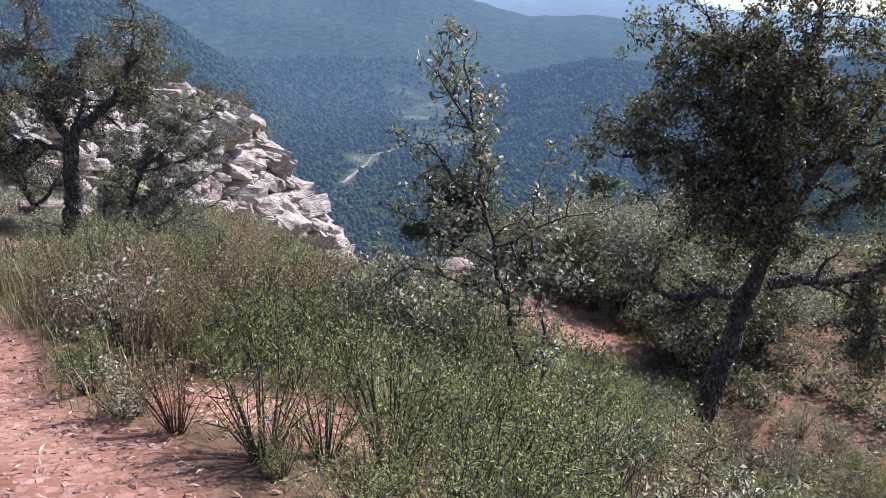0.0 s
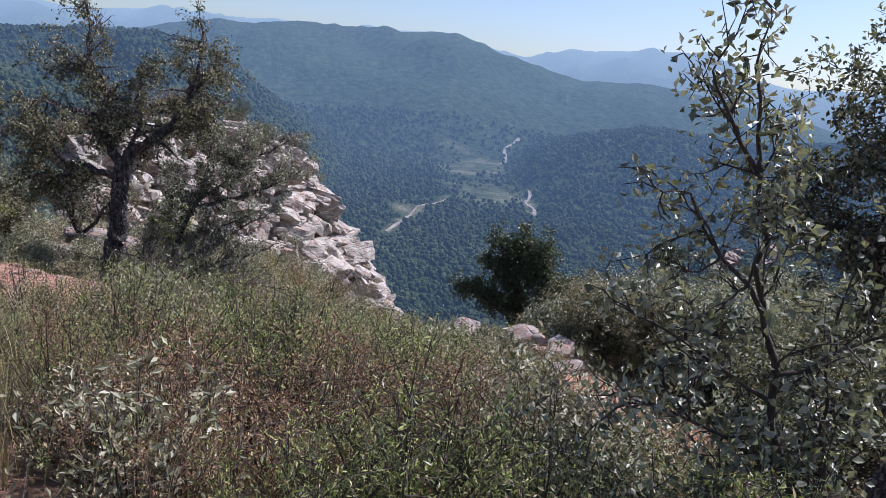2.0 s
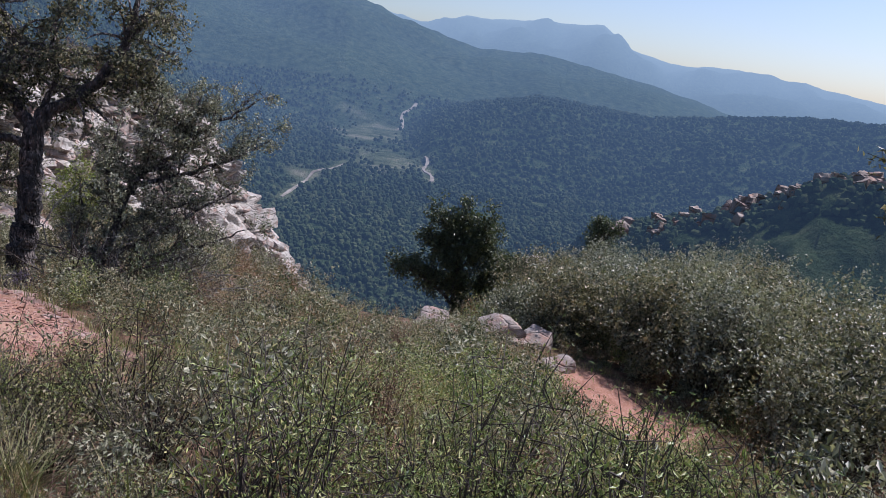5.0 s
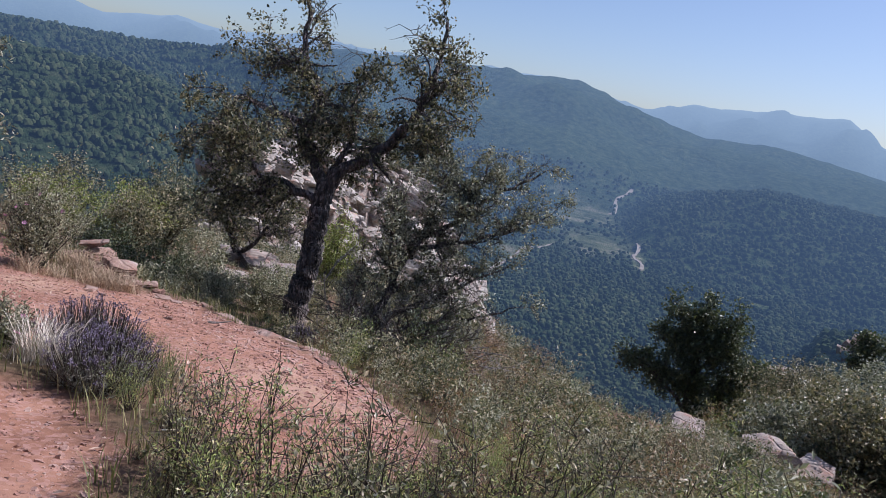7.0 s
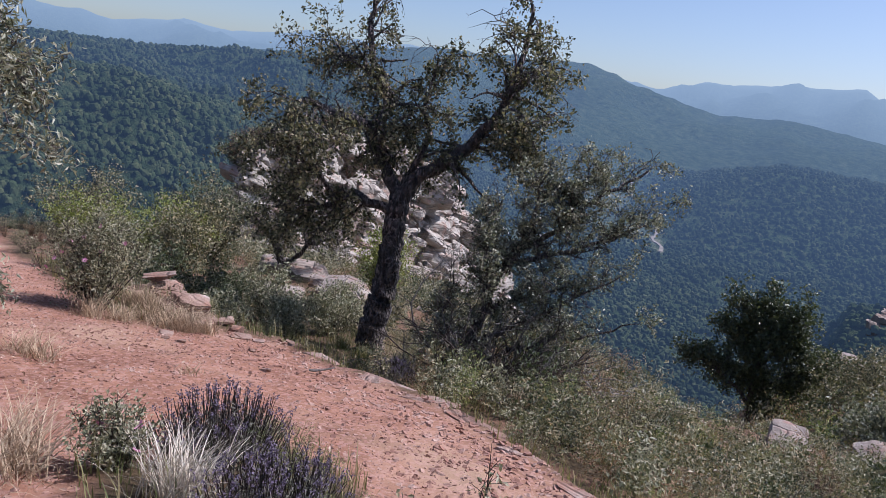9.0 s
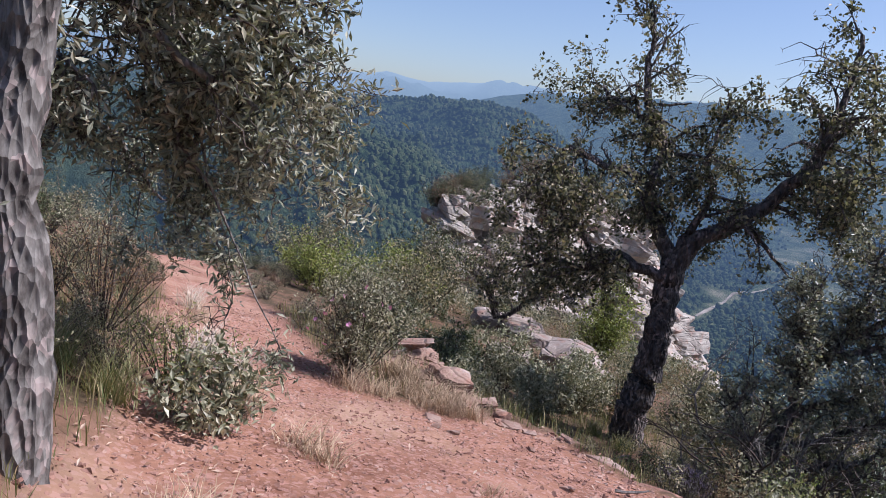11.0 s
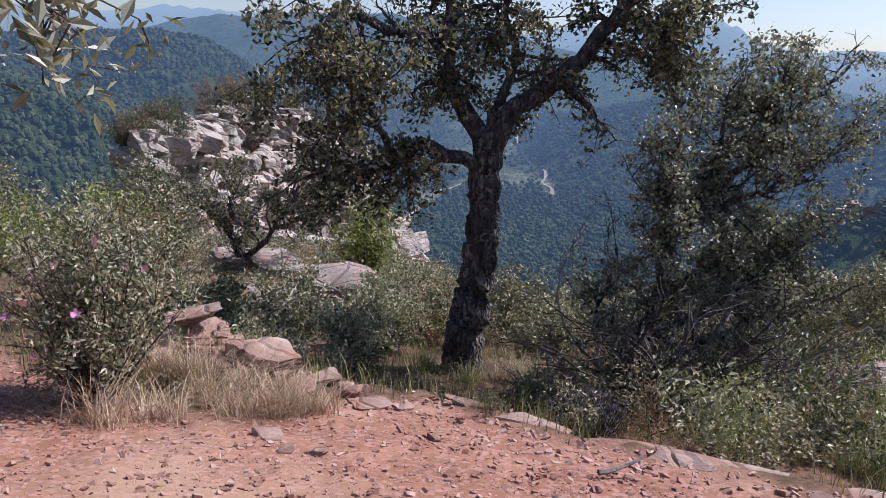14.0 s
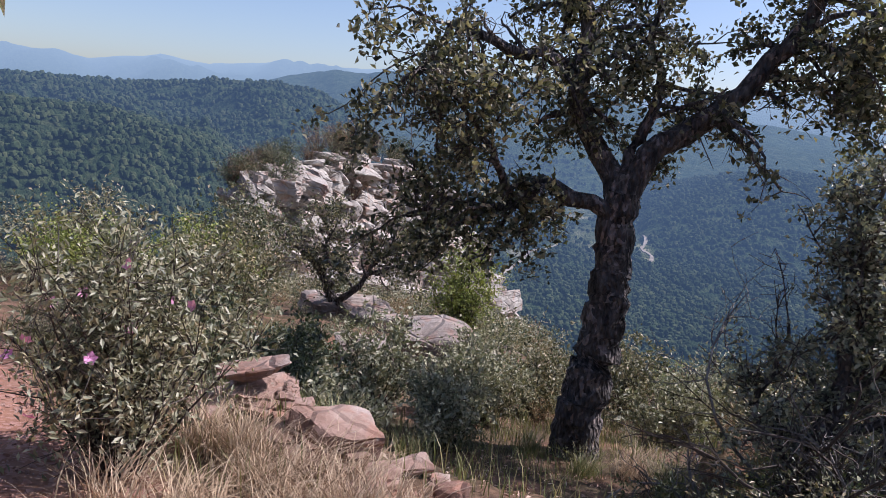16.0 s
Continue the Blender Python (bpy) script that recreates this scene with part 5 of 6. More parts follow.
def scatter():
    """Scrub over the slope: the bushes beside the trail are things, the rest is one sheet of scrub for each kind."""
    rng = np.random.default_rng(31)
    rest = {k: [[], []] for k in KINDS}
    placed = 0
    tries = 0
    taken = []
    cells = {}
    zones = [(-9.5, 4.0, 2.0, 14.0, 0.40), (-9.0, 8.0, 12.0, 27.0, 0.50), (-20.0, -9.0, 16.5, 34.0, 0.95), (-30.0, -10.0, 1.0, 28.0, 0.75), (0.5, 12.0, 1.0, 16.0, 0.68), (-3.0, 14.0, 22.0, 52.0, 1.05),
             (-34.0, -12.0, 30.0, 56.0, 1.15), (8.0, 26.0, 2.0, 30.0, 1.0), (14.0, 34.0, 26.0, 56.0, 1.5), (1.0, 8.0, -4.0, 3.0, 0.8), (-14.0, -1.0, -5.0, 4.0, 0.9)]
    for x0, x1, y0, y1, gap in zones:
        n = int((x1 - x0) * (y1 - y0) / gap ** 2 * 1.5)
        for _ in range(n):
            x, y = rng.uniform(x0, x1), rng.uniform(y0, y1)
            if float(dirt_mask(x, y)) > 0.25 or float(line_dist(x, y, TRAIL, TRAIL_W)) < 0.16:
                continue
            if math.hypot(x + 10.66, y - 19.65) < 0.9 or (abs(x + 11.3) < 0.9 and 16.0 < y < 18.6) or (-12.9 < x < -10.7 and 14.9 < y < 17.0):
                continue
            key = (int(x // 1.2), int(y // 1.2))
            near = [q for a in (-1, 0, 1) for b in (-1, 0, 1) for q in cells.get((key[0] + a, key[1] + b), ())]
            if any((x - q[0]) ** 2 + (y - q[1]) ** 2 < (0.62 * gap) ** 2 for q in near):
                continue
            cells.setdefault(key, []).append((x, y))
            w = float(vnoise(x * 0.6 + 5, y * 0.6, 13))
            w2 = rng.random()
            if x < -9.5:
                kind = "olive_shrub" if w2 < 0.4 else "cistus_shrub" if w2 < 0.62 else "dark_shrub" if w2 < 0.85 else "heath_shrub"
            elif y < 14:
                kind = "green_shrub" if w + 0.3 * w2 < 0.66 else "heath_shrub" if w + 0.3 * w2 < 0.84 else "olive_shrub" if w2 < 0.8 else "cistus_shrub"
            else:
                kind = "olive_shrub" if w2 < 0.34 else "heath_shrub" if w2 < 0.60 else "dark_shrub" if w2 < 0.76 else "green_shrub" if w2 < 0.88 else "cistus_shrub"
            dd = float(line_dist(x, y, TRAIL, TRAIL_W))
            s = rng.uniform(0.45, 1.12) * (0.75 + 0.55 * gap) * (0.55 + 0.45 * min(1, dd / 1.2))
            if x > -9 and 14 < y < 24 and x < 1.5:
                s *= 0.95
            apron = float(line_dist(x, y, EDGE))
            if x < -3.8 and 6.5 < y < 14:
                s *= 0.45 + 0.12 * min(3, apron)
            if x < -9 and 16 < y < 27:
                s *= 0.55
            low = min((x - a) ** 2 + (y - b) ** 2 for a, b in ((0.75, 25.4), (1.75, 25.2), (-1.3, 25.8), (2.2, 22.8), (-2.3, 25.6), (2.6, 22.0), (4.6, 20.5), (-13.4, 25.4), (-12.6, 24.9), (-16.2, 29.6)))
            if float(line_dist(x, y, np.array([(-3.0, 8.0), (4.2, 21.2)]))) < 1.3 and y > 9.0:
                s *= 0.68
            if float(line_dist(x, y, np.array([(-11.5, 12.0), (-17.0, 29.2)]))) < 1.7 and 17 < y < 29.4:
                s *= 0.55
            if apron < 1.0 and x < -4.5 and y > 10.5:
                s *= 0.4
            if low < 0.9 or (apron < 0.8 and -9.0 < x < -5.0 and y > 11.5):
                continue
            if low < 6.0:
                s *= 0.6
            if gap > 1 and x > 0:
                s *= 1.25
            z = on_ground(x, y)
            turn = rng.uniform(0, 360)
            var = int(rng.integers(0, 3))
            if dd < 1.9 and y < 20 and placed < 230:
                put_shrub(kind, var, x, y, z, s, turn, rng.uniform(0.8, 1.15))
                placed += 1
            else:
                wood, green = BANK[kind][var][:2]
                c, si = math.cos(radians(turn)), math.sin(radians(turn))
                rot = np.array([[c, -si, 0], [si, c, 0], [0, 0, rng.uniform(0.8, 1.15)]], float) * s
                rest[kind][0].append((wood, rot, (x, y, z)))
                rest[kind][1].append((green, rot, (x, y, z)))
    for kind, (ws, gs) in rest.items():
        if not gs:
            continue
        top = None
        for name, items, mat in ((kind, ws, HEATH_STEM if kind == "heath_shrub" else TWIG), ("foliage", gs, KINDS[kind][7])):
            out = Soup()
            for soup, rot, p in items:
                v, q, t = soup.arrays()
                away = float(line_dist(p[0], p[1], TRAIL))
                step = 1 if away < 3.2 else 2 if away < 8 else 4 if away < 16 else 7
                if step > 1 and name != "foliage" and away > 4.5:
                    continue
                if step > 1 and name == "foliage":
                    v4 = v.reshape(-1, 4, 3)[::step]
                    cen = v4.mean(1, keepdims=True)
                    v = (cen + (v4 - cen) * {2: 1.4, 4: 2.0, 7: 2.6}[step]).reshape(-1, 3)
                    o = np.arange(len(v4))[:, None] * 4
                    t = np.concatenate([o + np.array([[0, 1, 2]]), o + np.array([[0, 2, 3]])])
                out.add(v @ rot.T + np.array(p), q, t)
            me = out.mesh(name, mat)
            if top is None:
                top = tagged(new("scrub", me), "dense mixed scrub covering the slope: " + KINDS[kind][8], "scrub", kind="stuff")
            else:
                part("foliage", me, top)
    return placed


scatter()
for i, (x, y, s, kind) in enumerate(((-5.9, 8.62, 0.85, "green_shrub"), (-6.25, 8.75, 0.75, "green_shrub"), (-5.5, 8.8, 0.8, "olive_shrub"), (-5.15, 8.6, 0.75, "green_shrub"), (-5.35, 9.25, 0.7, "heath_shrub"), (-4.9, 9.2, 0.8, "green_shrub"),
                                    (-5.7, 8.2, 0.75, "green_shrub"), (-6.6, 8.95, 0.6, "olive_shrub"), (-4.5, 8.7, 0.8, "olive_shrub"), (-4.3, 9.5, 0.8, "green_shrub"), (-4.9, 9.9, 0.6, "heath_shrub"), (-1.95, 4.4, 0.62, "heath_shrub"), (-2.3, 4.8, 0.7, "green_shrub"), (-2.75, 5.2, 0.66, "heath_shrub"), (-3.2, 5.75, 0.7, "green_shrub"), (-2.45, 5.3, 0.8, "olive_shrub"),
                                    (-1.5, 4.5, 0.75, "green_shrub"), (-3.6, 6.35, 0.7, "heath_shrub"), (-1.85, 4.85, 0.85, "heath_shrub"), (-4.3, 7.0, 0.6, "heath_shrub"), (-0.6, 5.0, 0.8, "olive_shrub"), (1.5, 5.0, 0.7, "dark_shrub"), (1.9, 5.7, 0.8, "dark_shrub"), (0.5, 5.0, 0.6, "cistus_shrub"), (1.0, 4.6, 0.6, "dark_shrub"), (2.3, 6.4, 0.8, "cistus_shrub"), (-0.1, 5.3, 0.75, "dark_shrub"),
                                    (2.6, 8.2, 1.0, "dark_shrub"), (3.4, 10.2, 1.1, "cistus_shrub"), (1.2, 8.6, 1.0, "olive_shrub"))):
    put_shrub(kind, i, x, y, on_ground(x, y), s, 70 * i, 1.05)


rng = np.random.default_rng(67)
for k in range(84):
    x, y = (rng.uniform(1.6, 8.6), rng.uniform(6.0, 13.6)) if k < 42 else (rng.uniform(4.5, 11.5), rng.uniform(8.5, 17.0))
    if math.hypot(x - 5.6, y - 13.2) > 0.7:
        put_shrub(("dark_shrub", "cistus_shrub", "olive_shrub", "heath_shrub", "olive_shrub")[k % 5], k, x, y, on_ground(x, y), rng.uniform(0.55, 1.15), 53 * k, 1.0, "", "scrub on the open side")
rng = np.random.default_rng(66)
for k in range(34):
    x, y = rng.uniform(-7.2, -1.0), rng.uniform(12.6, 20.5)
    if float(line_dist(x, y, EDGE)) > (2.1 if x < -5.0 else 0.9) and y > 10.2 - 0.75 * x - 1.6:
        put_shrub(("heath_shrub", "olive_shrub", "dark_shrub", "olive_shrub")[k % 4], k, x, y, on_ground(x, y), rng.uniform(0.8, 1.25), 47 * k, 0.85, "", "scrub below the lip")


def big_shrub(name, base, h, w, mat, seed, label, stems=26, sprigs=11, per=10, ls=0.05, lw=0.42, flowers=0, upright=0.5):
    wood, green = shrub_parts(seed, h, w, stems, sprigs, per, ls, lw, upright)
    ob = tagged(new(name, wood.mesh("stems", TWIG)), label, "shrub")
    ob.location = base
    part("foliage", green.mesh("foliage", mat), ob)
    rng = np.random.default_rng(seed + 1)
    for _ in range(flowers):
        a, u = rng.uniform(0, 6.28), rng.uniform(0.3, 0.95)
        s = Soup()
        for k in range(5):
            th = k * 1.2566
            c = np.array([math.cos(th), math.sin(th), 0.25])
            side = np.array([-math.sin(th), math.cos(th), 0.0])
            s.add(np.array([(0, 0, 0), c * 0.018 + side * 0.018, c * 0.036 + np.array([0, 0, 0.006]), c * 0.018 - side * 0.018]), [(0, 1, 2, 3)])
        f = part("flower", s.mesh("flower", PINK), ob, "pink crumpled flower")
        f.matrix_local = pose(math.cos(a) * w * u, math.sin(a) * w * u, h * (1 - 0.45 * u * u) * rng.uniform(0.55, 1.02), rng.uniform(20, 80), 0, rng.uniform(0, 360))
    return ob


big_shrub("rockrose", (-13.0, 15.05, on_ground(-13.0, 15.05)), 1.3, 0.70, CISTUS_LEAF, 601, "large grey-green rockrose bush with pink flowers beside the trail", 58, 15, 13, 0.046, 0.42, 12)
big_shrub("rockrose", (-8.95, 10.3, on_ground(-8.95, 10.3)), 0.36, 0.24, CISTUS_LEAF, 602, "small grey-green rockrose with two pink flowers", 34, 9, 9, 0.03, 0.55, 3)
big_shrub("rockrose", (-11.95, 11.75, on_ground(-11.95, 11.75)), 0.55, 0.45, CISTUS_LEAF, 603, "broad-leaved pale green rockrose beside the trail", 18, 8, 9, 0.075, 0.42, 0)
big_shrub("dark_bush", (-12.75, 12.1, on_ground(-12.75, 12.1)), 0.7, 0.6, GREEN_LEAF, 604, "green low bush by the trail bend", 22, 9, 10, 0.035, 0.4)
big_shrub("dark_bush", (-14.3, 12.6, on_ground(-14.3, 12.6)), 1.2, 0.7, HEATH_LEAF, 605, "brown heath bush on the bank", 26, 10, 10, 0.03, 0.4)
for i, (x, y, h, w, mat) in enumerate(((-18.4, 24.4, 1.7, 1.4, YELLOW_LEAF), (-20.2, 23.6, 1.6, 1.4, YELLOW_LEAF), (-17.2, 23.2, 1.7, 1.0, OLIVE_LEAF), (-18.6, 26.6, 2.5, 1.5, OLIVE_LEAF), (-14.9, 22.0, 0.8, 0.8, DARK_LEAF),
                                       (-19.3, 27.5, 2.6, 1.8, DARK_LEAF), (-13.8, 18.9, 1.0, 0.8, DARK_LEAF), (-14.0, 30.5, 2.6, 1.0, YELLOW_LEAF), (-12.2, 22.6, 1.1, 0.9, CISTUS_LEAF), (-11.2, 21.9, 1.0, 0.8, OLIVE_LEAF),
                                       (-9.4, 21.6, 0.9, 0.7, CISTUS_LEAF), (-8.7, 22.8, 1.1, 0.8, CISTUS_LEAF), (-9.9, 23.2, 1.2, 0.9, OLIVE_LEAF), (-7.6, 21.4, 0.9, 0.8, OLIVE_LEAF), (-12.9, 17.9, 0.7, 0.6, CISTUS_LEAF), (-12.0, 18.9, 0.75, 0.6, CISTUS_LEAF), (-13.2, 20.3, 1.1, 0.9, CISTUS_LEAF), (-11.9, 20.6, 0.9, 0.7, CISTUS_LEAF), (-22.5, 26.0, 2.2, 1.7, OLIVE_LEAF), (-15.5, 19.8, 1.2, 1.0, DARK_LEAF))):
    z = on_ground(x, y)
    big_shrub("bush", (x, y, z), h, w, mat, 620 + i, {YELLOW_LEAF: "tall yellow-green bush", OLIVE_LEAF: "tall olive green bush", DARK_LEAF: "dark green dense bush", CISTUS_LEAF: "grey-green rounded bush"}[mat] + " below the trail",
              int(24 + 8 * h), 12, 10, 0.05 + 0.02 * h, 0.5)
for i, (x, y, h, w) in enumerate(((3.6, 27.0, 2.4, 1.6), (5.4, 27.8, 2.9, 2.0), (7.4, 26.8, 3.2, 2.0), (5.0, 24.6, 2.8, 1.4), (6.6, 23.6, 3.2, 1.8), (8.8, 24.8, 3.2, 2.0), (3.6, 31.0, 2.2, 2.0), (6.2, 32.0, 2.6, 2.2), (9.2, 30.0, 2.8, 2.2),
                                  (4.8, 38.0, 2.4, 2.4), (8.0, 38.0, 2.8, 2.6), (11.5, 36.0, 3.0, 2.6), (10.6, 26.8, 3.0, 2.0), (2.2, 28.6, 1.6, 1.5), (5.0, 44.0, 2.0, 2.4), (9.0, 45.5, 2.2, 2.4), (13.0, 44.0, 2.6, 2.6), (7.9, 20.4, 3.0, 1.7), (9.4, 21.4, 3.4, 2.0), (10.6, 22.0, 3.4, 2.2), (12.5, 26.0, 3.2, 2.2), (12.0, 31.0, 3.2, 2.4), (15.0, 38.0, 3.4, 2.8))):
    big_shrub("bush", (x, y, on_ground(x, y) - 0.1), h * 1.12, w, (OLIVE_LEAF, HOLM_LEAF, CISTUS_LEAF)[i % 3], 660 + i, "tall rounded olive green bush on the shoulder", 62, 14, 11, 0.12, 0.6)


for x, y, h, w, n in ((-7.0, 10.92, 0.62, 0.10, 3), (-7.35, 10.7, 0.3, 0.10, 4), (-6.75, 10.75, 0.26, 0.12, 4)):
    big_shrub("oak_seedling", (x, y, on_ground(x, y)), h, w, CISTUS_LEAF, int(h * 1000), "thin young oak shoot with few leaves on the trail", n, 6, 3, 0.04, 0.5)


def lavender(base, h, w, seed, label):
    rng = np.random.default_rng(seed)
    stems, foliage, bloom = Soup(), Soup(), Soup()
    for _ in range(420):
        a, u = rng.uniform(0, 6.283), rng.random() ** 0.6
        tip = np.array([math.cos(a) * w * u, math.sin(a) * w * u, h * (1 - 0.35 * u * u) * rng.uniform(0.7, 1.08)])
        line = resample([np.array([tip[0] * 0.25, tip[1] * 0.25, -0.04]), tip * np.array([0.85, 0.85, 0.42]) + rng.normal(0, 0.02, 3), tip], h / 5)
        tube(stems, line, 0.004, 0.002, 3)
        uu = rng.uniform(0.25, 0.9, (16, 1))
        k = (uu[:, 0] * (len(line) - 1)).astype(int)
        leaves(foliage, rng, line[k] + rng.normal(0, 0.014, (16, 3)), 0.042, 0.2, 0.5)
        if rng.random() < 0.5:
            d = unit(line[-1] - line[-2])
            uu = rng.random((12, 1))
            leaves(bloom, rng, tip + d * uu * 0.045 + rng.normal(0, 0.005, (12, 3)), 0.014, 0.7, 0.0)
    ob = tagged(new("lavender", stems.mesh("stems", TWIG)), label, "lavender")
    ob.location = base
    part("foliage", foliage.mesh("foliage", LAV_LEAF), ob)
    part("bloom", bloom.mesh("bloom", LAV_BLOOM), ob, "dark violet flower heads")["kind"] = "stuff"
    return ob


lavender((-8.62, 10.85, on_ground(-8.62, 10.85)), 0.5, 0.42, 701, "wild lavender bush with violet heads beside the trail")
lavender((-7.85, 10.0, on_ground(-7.85, 10.0)), 0.36, 0.38, 702, "small grey-green lavender bush beside the trail")
lavender((-9.3, 16.9, on_ground(-9.3, 16.9)), 0.4, 0.35, 703, "low grey-green lavender below the trail edge")


def tuft(name, base, h, n, mat, seed, label, spread=0.5, width=0.006, category="grass"):
    rng = np.random.default_rng(seed)
    s = Soup()
    for _ in range(n):
        a = rng.uniform(0, 6.283)
        lean = rng.random() * spread
        L = h * rng.uniform(0.5, 1.15)
        d = np.array([math.cos(a) * lean, math.sin(a) * lean, 1.0])
        p = np.array([rng.normal(0, 0.05), rng.normal(0, 0.05), -0.02]) * (0.6 + spread)
        pts = [p]
        for k in range(4):
            d = unit(d + np.array([math.cos(a), math.sin(a), -0.35]) * 0.16 * spread * k)
            pts.append(pts[-1] + d * L / 4)
        pts = np.array(pts)
        side = np.array([-math.sin(a + 0.6), math.cos(a + 0.6), 0]) * width * rng.uniform(0.6, 1.2)
        wdt = np.array([1, 0.9, 0.7, 0.45, 0.08])[:, None]
        v = np.concatenate([pts - side * wdt, pts + side * wdt])
        i = np.arange(4)
        s.add(v, np.stack([i, i + 1, i + 6, i + 5], -1))
    ob = tagged(new(name, s.mesh(name, mat)), label, category, "grass tufts by the trail")
    ob.location = base
    return ob


rng = np.random.default_rng(90)
for i, (x, y, h, n, kind) in enumerate(((-8.4, 10.05, 0.42, 300, 1), (-9.3, 9.95, 0.5, 240, 0), (-9.5, 10.15, 0.42, 160, 0), (-11.7, 15.1, 0.36, 260, 0), (-11.95, 15.0, 0.32, 220, 0), (-12.25, 15.15, 0.34, 240, 0), (-11.5, 15.3, 0.36, 180, 0),
                                        (-12.4, 14.75, 0.36, 200, 0), (-12.75, 15.45, 0.42, 260, 0), (-12.45, 15.4, 0.46, 280, 0), (-12.1, 15.35, 0.42, 260, 0), (-11.85, 15.45, 0.4, 240, 0), (-13.2, 15.6, 0.4, 200, 0), (-12.3, 16.4, 0.35, 160, 2), (-12.65, 14.5, 0.45, 180, 0), (-13.0, 13.0, 0.5, 220, 1), (-12.6, 12.7, 0.42, 200, 0), (-13.4, 12.9, 0.55, 240, 1), (-12.2, 12.35, 0.4, 180, 0), (-11.45, 12.25, 0.35, 150, 0),
                                        (-11.2, 12.15, 0.3, 120, 0), (-13.8, 13.4, 0.5, 200, 1), (-14.6, 13.6, 0.5, 200, 0), (-12.9, 11.2, 0.5, 240, 2), (-12.4, 11.3, 0.5, 220, 2), (-10.9, 10.6, 0.3, 130, 0), (-10.5, 18.9, 0.4, 230, 2),
                                        (-9.7, 18.6, 0.55, 280, 2), (-9.3, 18.0, 0.5, 260, 2), (-10.0, 19.1, 0.5, 240, 0), (-7.4, 17.2, 0.6, 260, 0), (-6.9, 16.6, 0.55, 240, 2), (-11.1, 19.4, 0.4, 200, 2), (-12.1, 18.0, 0.4, 180, 2),
                                        (-0.2, 4.2, 0.6, 260, 2), (0.3, 4.6, 0.55, 240, 2), (-0.5, 4.8, 0.5, 220, 2), (1.7, 6.3, 0.5, 220, 0), (2.4, 7.6, 0.5, 220, 0), (3.4, 9.4, 0.6, 240, 0), (4.6, 11.8, 0.6, 240, 0), (-5.4, 8.3, 0.45, 220, 2),
                                        (-4.9, 7.9, 0.5, 240, 2), (-5.8, 8.9, 0.45, 220, 2), (-9.0, 11.2, 0.22, 90, 0), (-10.2, 12.9, 0.16, 60, 0), (-15.6, 15.0, 0.5, 200, 0), (-16.6, 15.8, 0.5, 200, 1))):
    tuft("grass_tuft", (x, y, on_ground(x, y)), h, n, (STRAW, PALE_STRAW, GRASS)[kind], 900 + i, ("dry straw-coloured grass tuft", "bleached silvery grass tuft", "green and yellow grass tuft")[kind] + " at the trail edge", (0.8, 1.25, 0.95)[i % 3], 0.004)


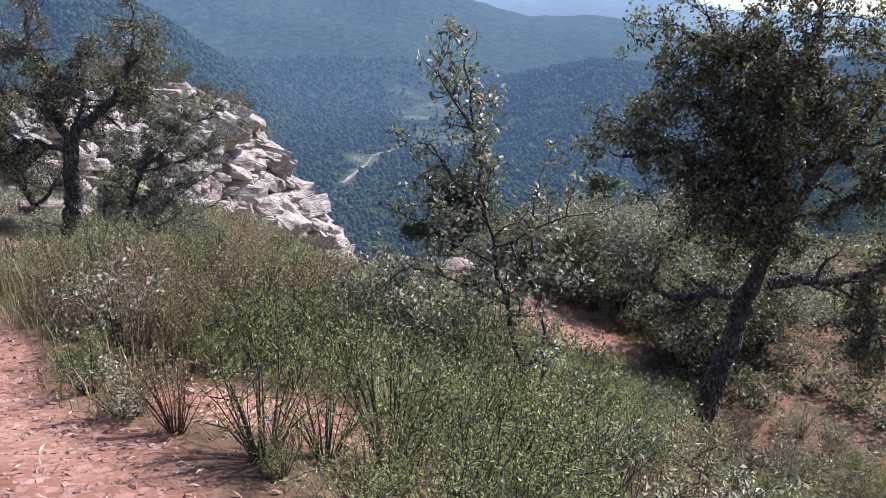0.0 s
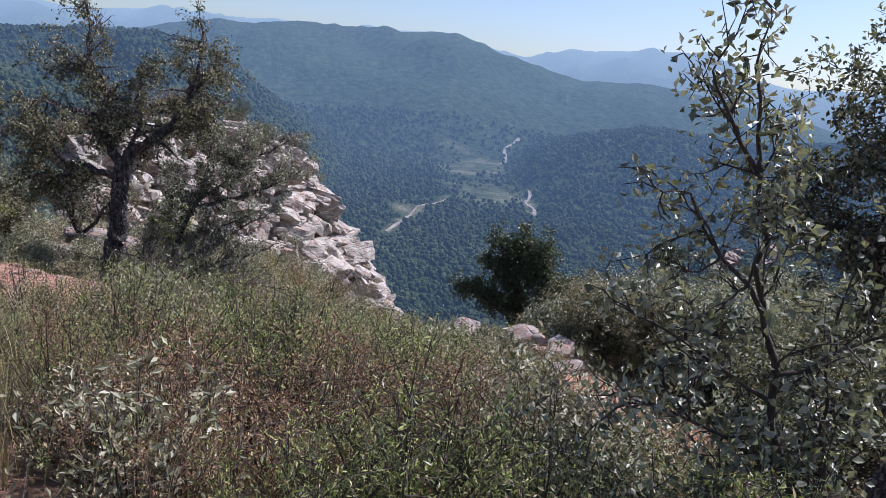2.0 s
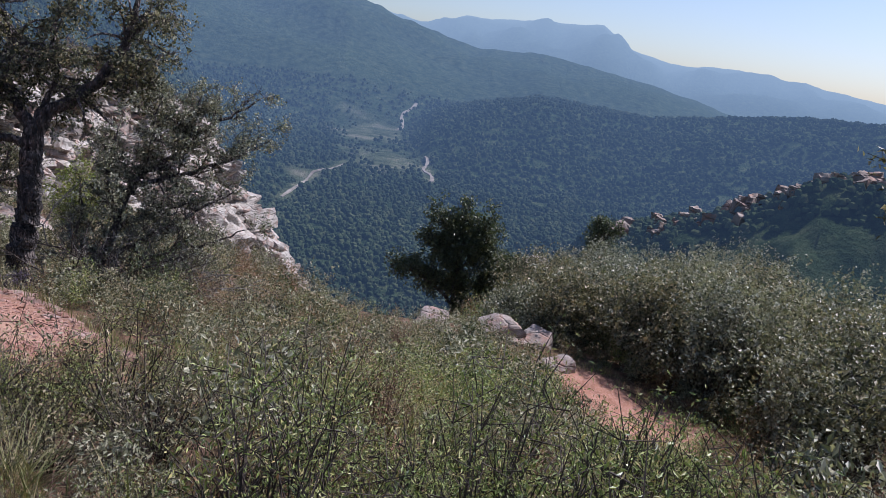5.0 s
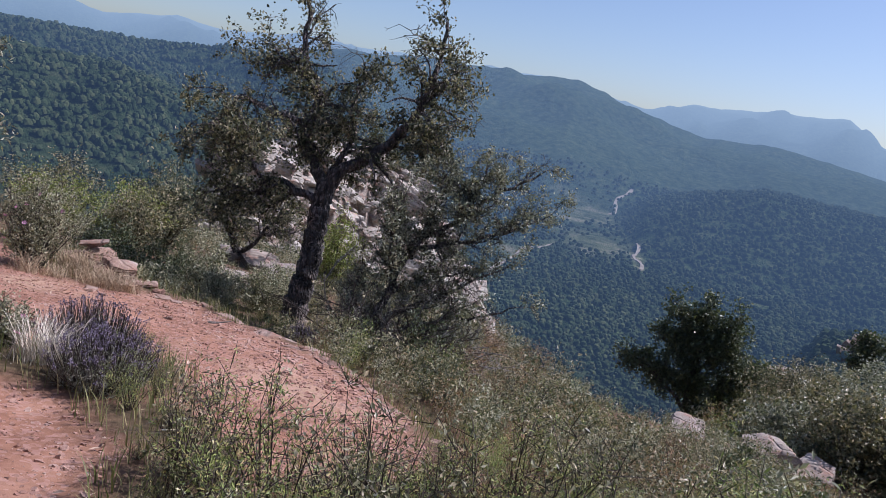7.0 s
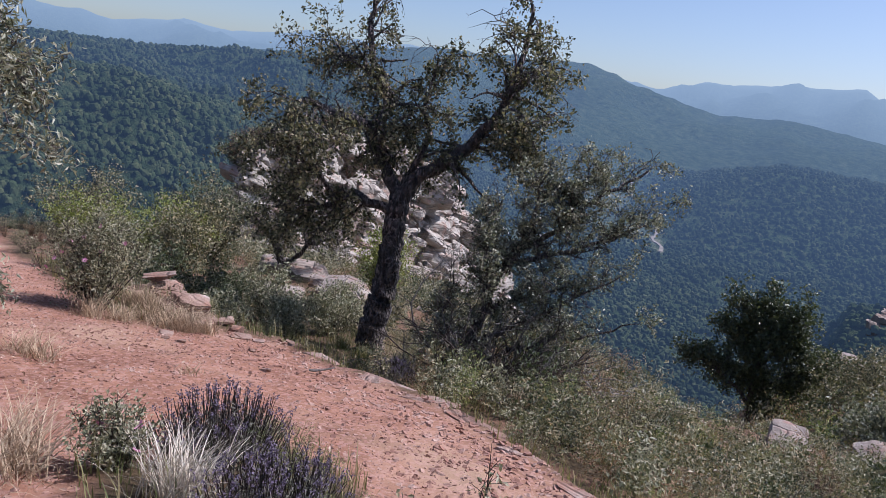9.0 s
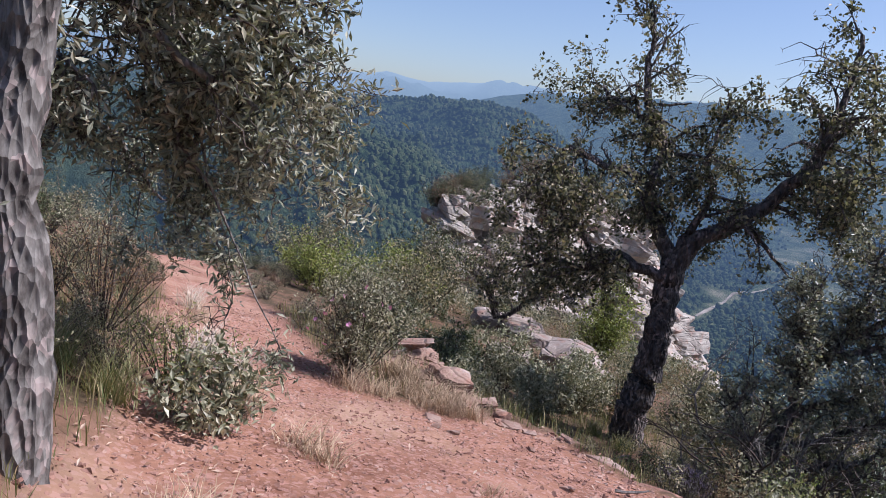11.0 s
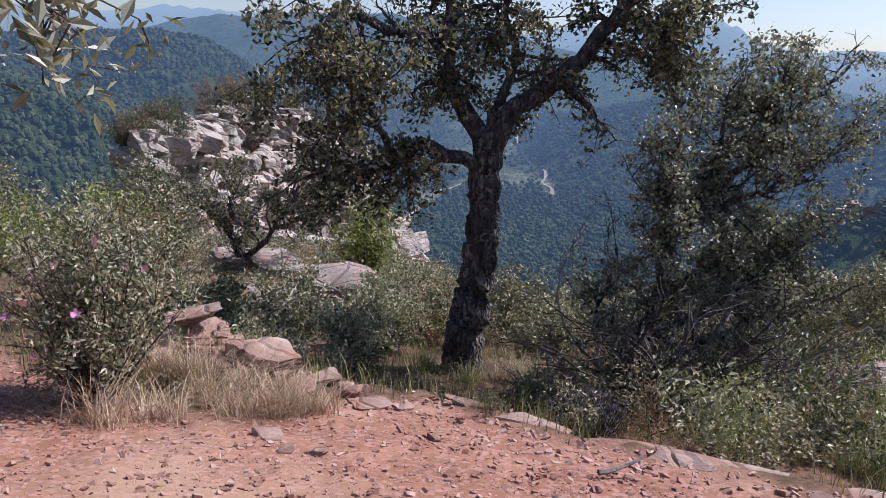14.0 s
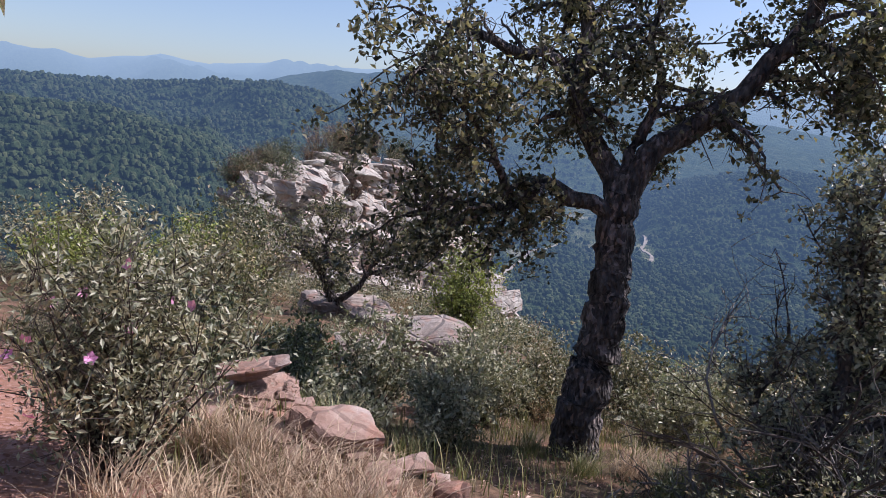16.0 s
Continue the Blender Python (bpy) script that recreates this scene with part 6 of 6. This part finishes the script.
def grass_sheet(count):
    """Short mixed grass between the shrubs, uncountable."""
    rng = np.random.default_rng(95)
    x, y = rng.uniform(-17, 8, count * 2), rng.uniform(2, 24, count * 2)
    keep = (dirt_mask(x, y) < 0.55) & (vnoise(x * 0.9, y * 0.9, 15) > 0.35)
    x, y = x[keep][:count], y[keep][:count]
    n = len(x)
    z = near_height(x, y)
    a = rng.uniform(0, 6.283, n)
    L = rng.uniform(0.10, 0.30, n) + 0.32 * rng.random(n) ** 2 * (x > -4.5) * (y < 10)
    lean = rng.uniform(0.1, 0.6, n)
    c, s = np.cos(a), np.sin(a)
    w = rng.uniform(0.002, 0.005, n)
    p0 = np.stack([x, y, z - 0.02], -1)
    p1 = p0 + np.stack([c * lean * L * 0.35, s * lean * L * 0.35, L * 0.6], -1)
    p2 = p0 + np.stack([c * lean * L, s * lean * L, L], -1)
    sd = np.stack([-s * w, c * w, 0 * w], -1)
    v = np.stack([p0 - sd, p0 + sd, p1 + sd * 0.8, p1 - sd * 0.8, p2], 1).reshape(-1, 3)
    o = np.arange(n)[:, None] * 5
    me = make_mesh("grass", v, [o + np.array([[0, 1, 2, 3]]), o + np.array([[3, 2, 4]])], GRASS)
    tagged(new("grass", me), "sparse green and yellow grass between the shrubs", "grass", kind="stuff")


grass_sheet(70000)


# thin bare stalk that stands up out of the scrub, and a fallen stick on the slope
stalk = Soup()
rng = np.random.default_rng(97)
line = resample([(-2.56, 6.85, -1.75), (-2.54, 6.95, -1.4), (-2.46, 7.2, -1.1), (-2.36, 7.42, -0.84)], 0.08)
tube(stalk, line, 0.012, 0.004, 5)
for k in range(2, len(line)):
    for _ in range(5):
        tube(stalk, wander(rng, line[k], rng.normal(0, 0.5, 3) + np.array([0.1, 0.3, 1.0]), 0.14, 3, 0.2, np.zeros(3)), 0.004, 0.0015, 3)
tagged(new("dark_stalk", stalk.mesh("dark_stalk", TWIG)), "thin dark twiggy stalk above the scrub", "plant")
for x, y, turn, L in ((0.9, 20.3, -35, 1.4), (-9.6, 14.4, 20, 0.3), (-10.4, 17.6, 60, 0.5)):
    s = Soup()
    tube(s, wander(np.random.default_rng(int(L * 100)), np.array([0, 0, 0.04]), np.array([math.cos(radians(turn)), math.sin(radians(turn)), 0.02]), L, 6, 0.08, np.zeros(3)), 0.018, 0.008, 5)
    ob = tagged(new("stick", s.mesh("stick", DEAD)), "weathered fallen stick on the ground", "stick")
    ob.location = (x, y, on_ground(x, y))


# bushes on the ledges of the crag
rng = np.random.default_rng(120)
for k in range(85):
    u = rng.uniform(0.04, 0.62) if k < 60 else rng.uniform(0.5, 0.95)
    top = crag_point(u)
    drop = (rng.random() ** 2) * (5 if k < 60 else 20)
    out = 0.42 * drop - (rng.uniform(0, 3) if drop < 2 else -0.8)
    put_shrub(("olive_shrub", "dark_shrub", "heath_shrub")[k % 3], k, top[0] + 0.42 * out, top[1] - 0.9 * out, top[2] - drop - 0.4, rng.uniform(2.4, 4.6), rng.uniform(0, 360), 0.8, "wind-clipped bush on a ledge of the crag", "bushes on the crag")
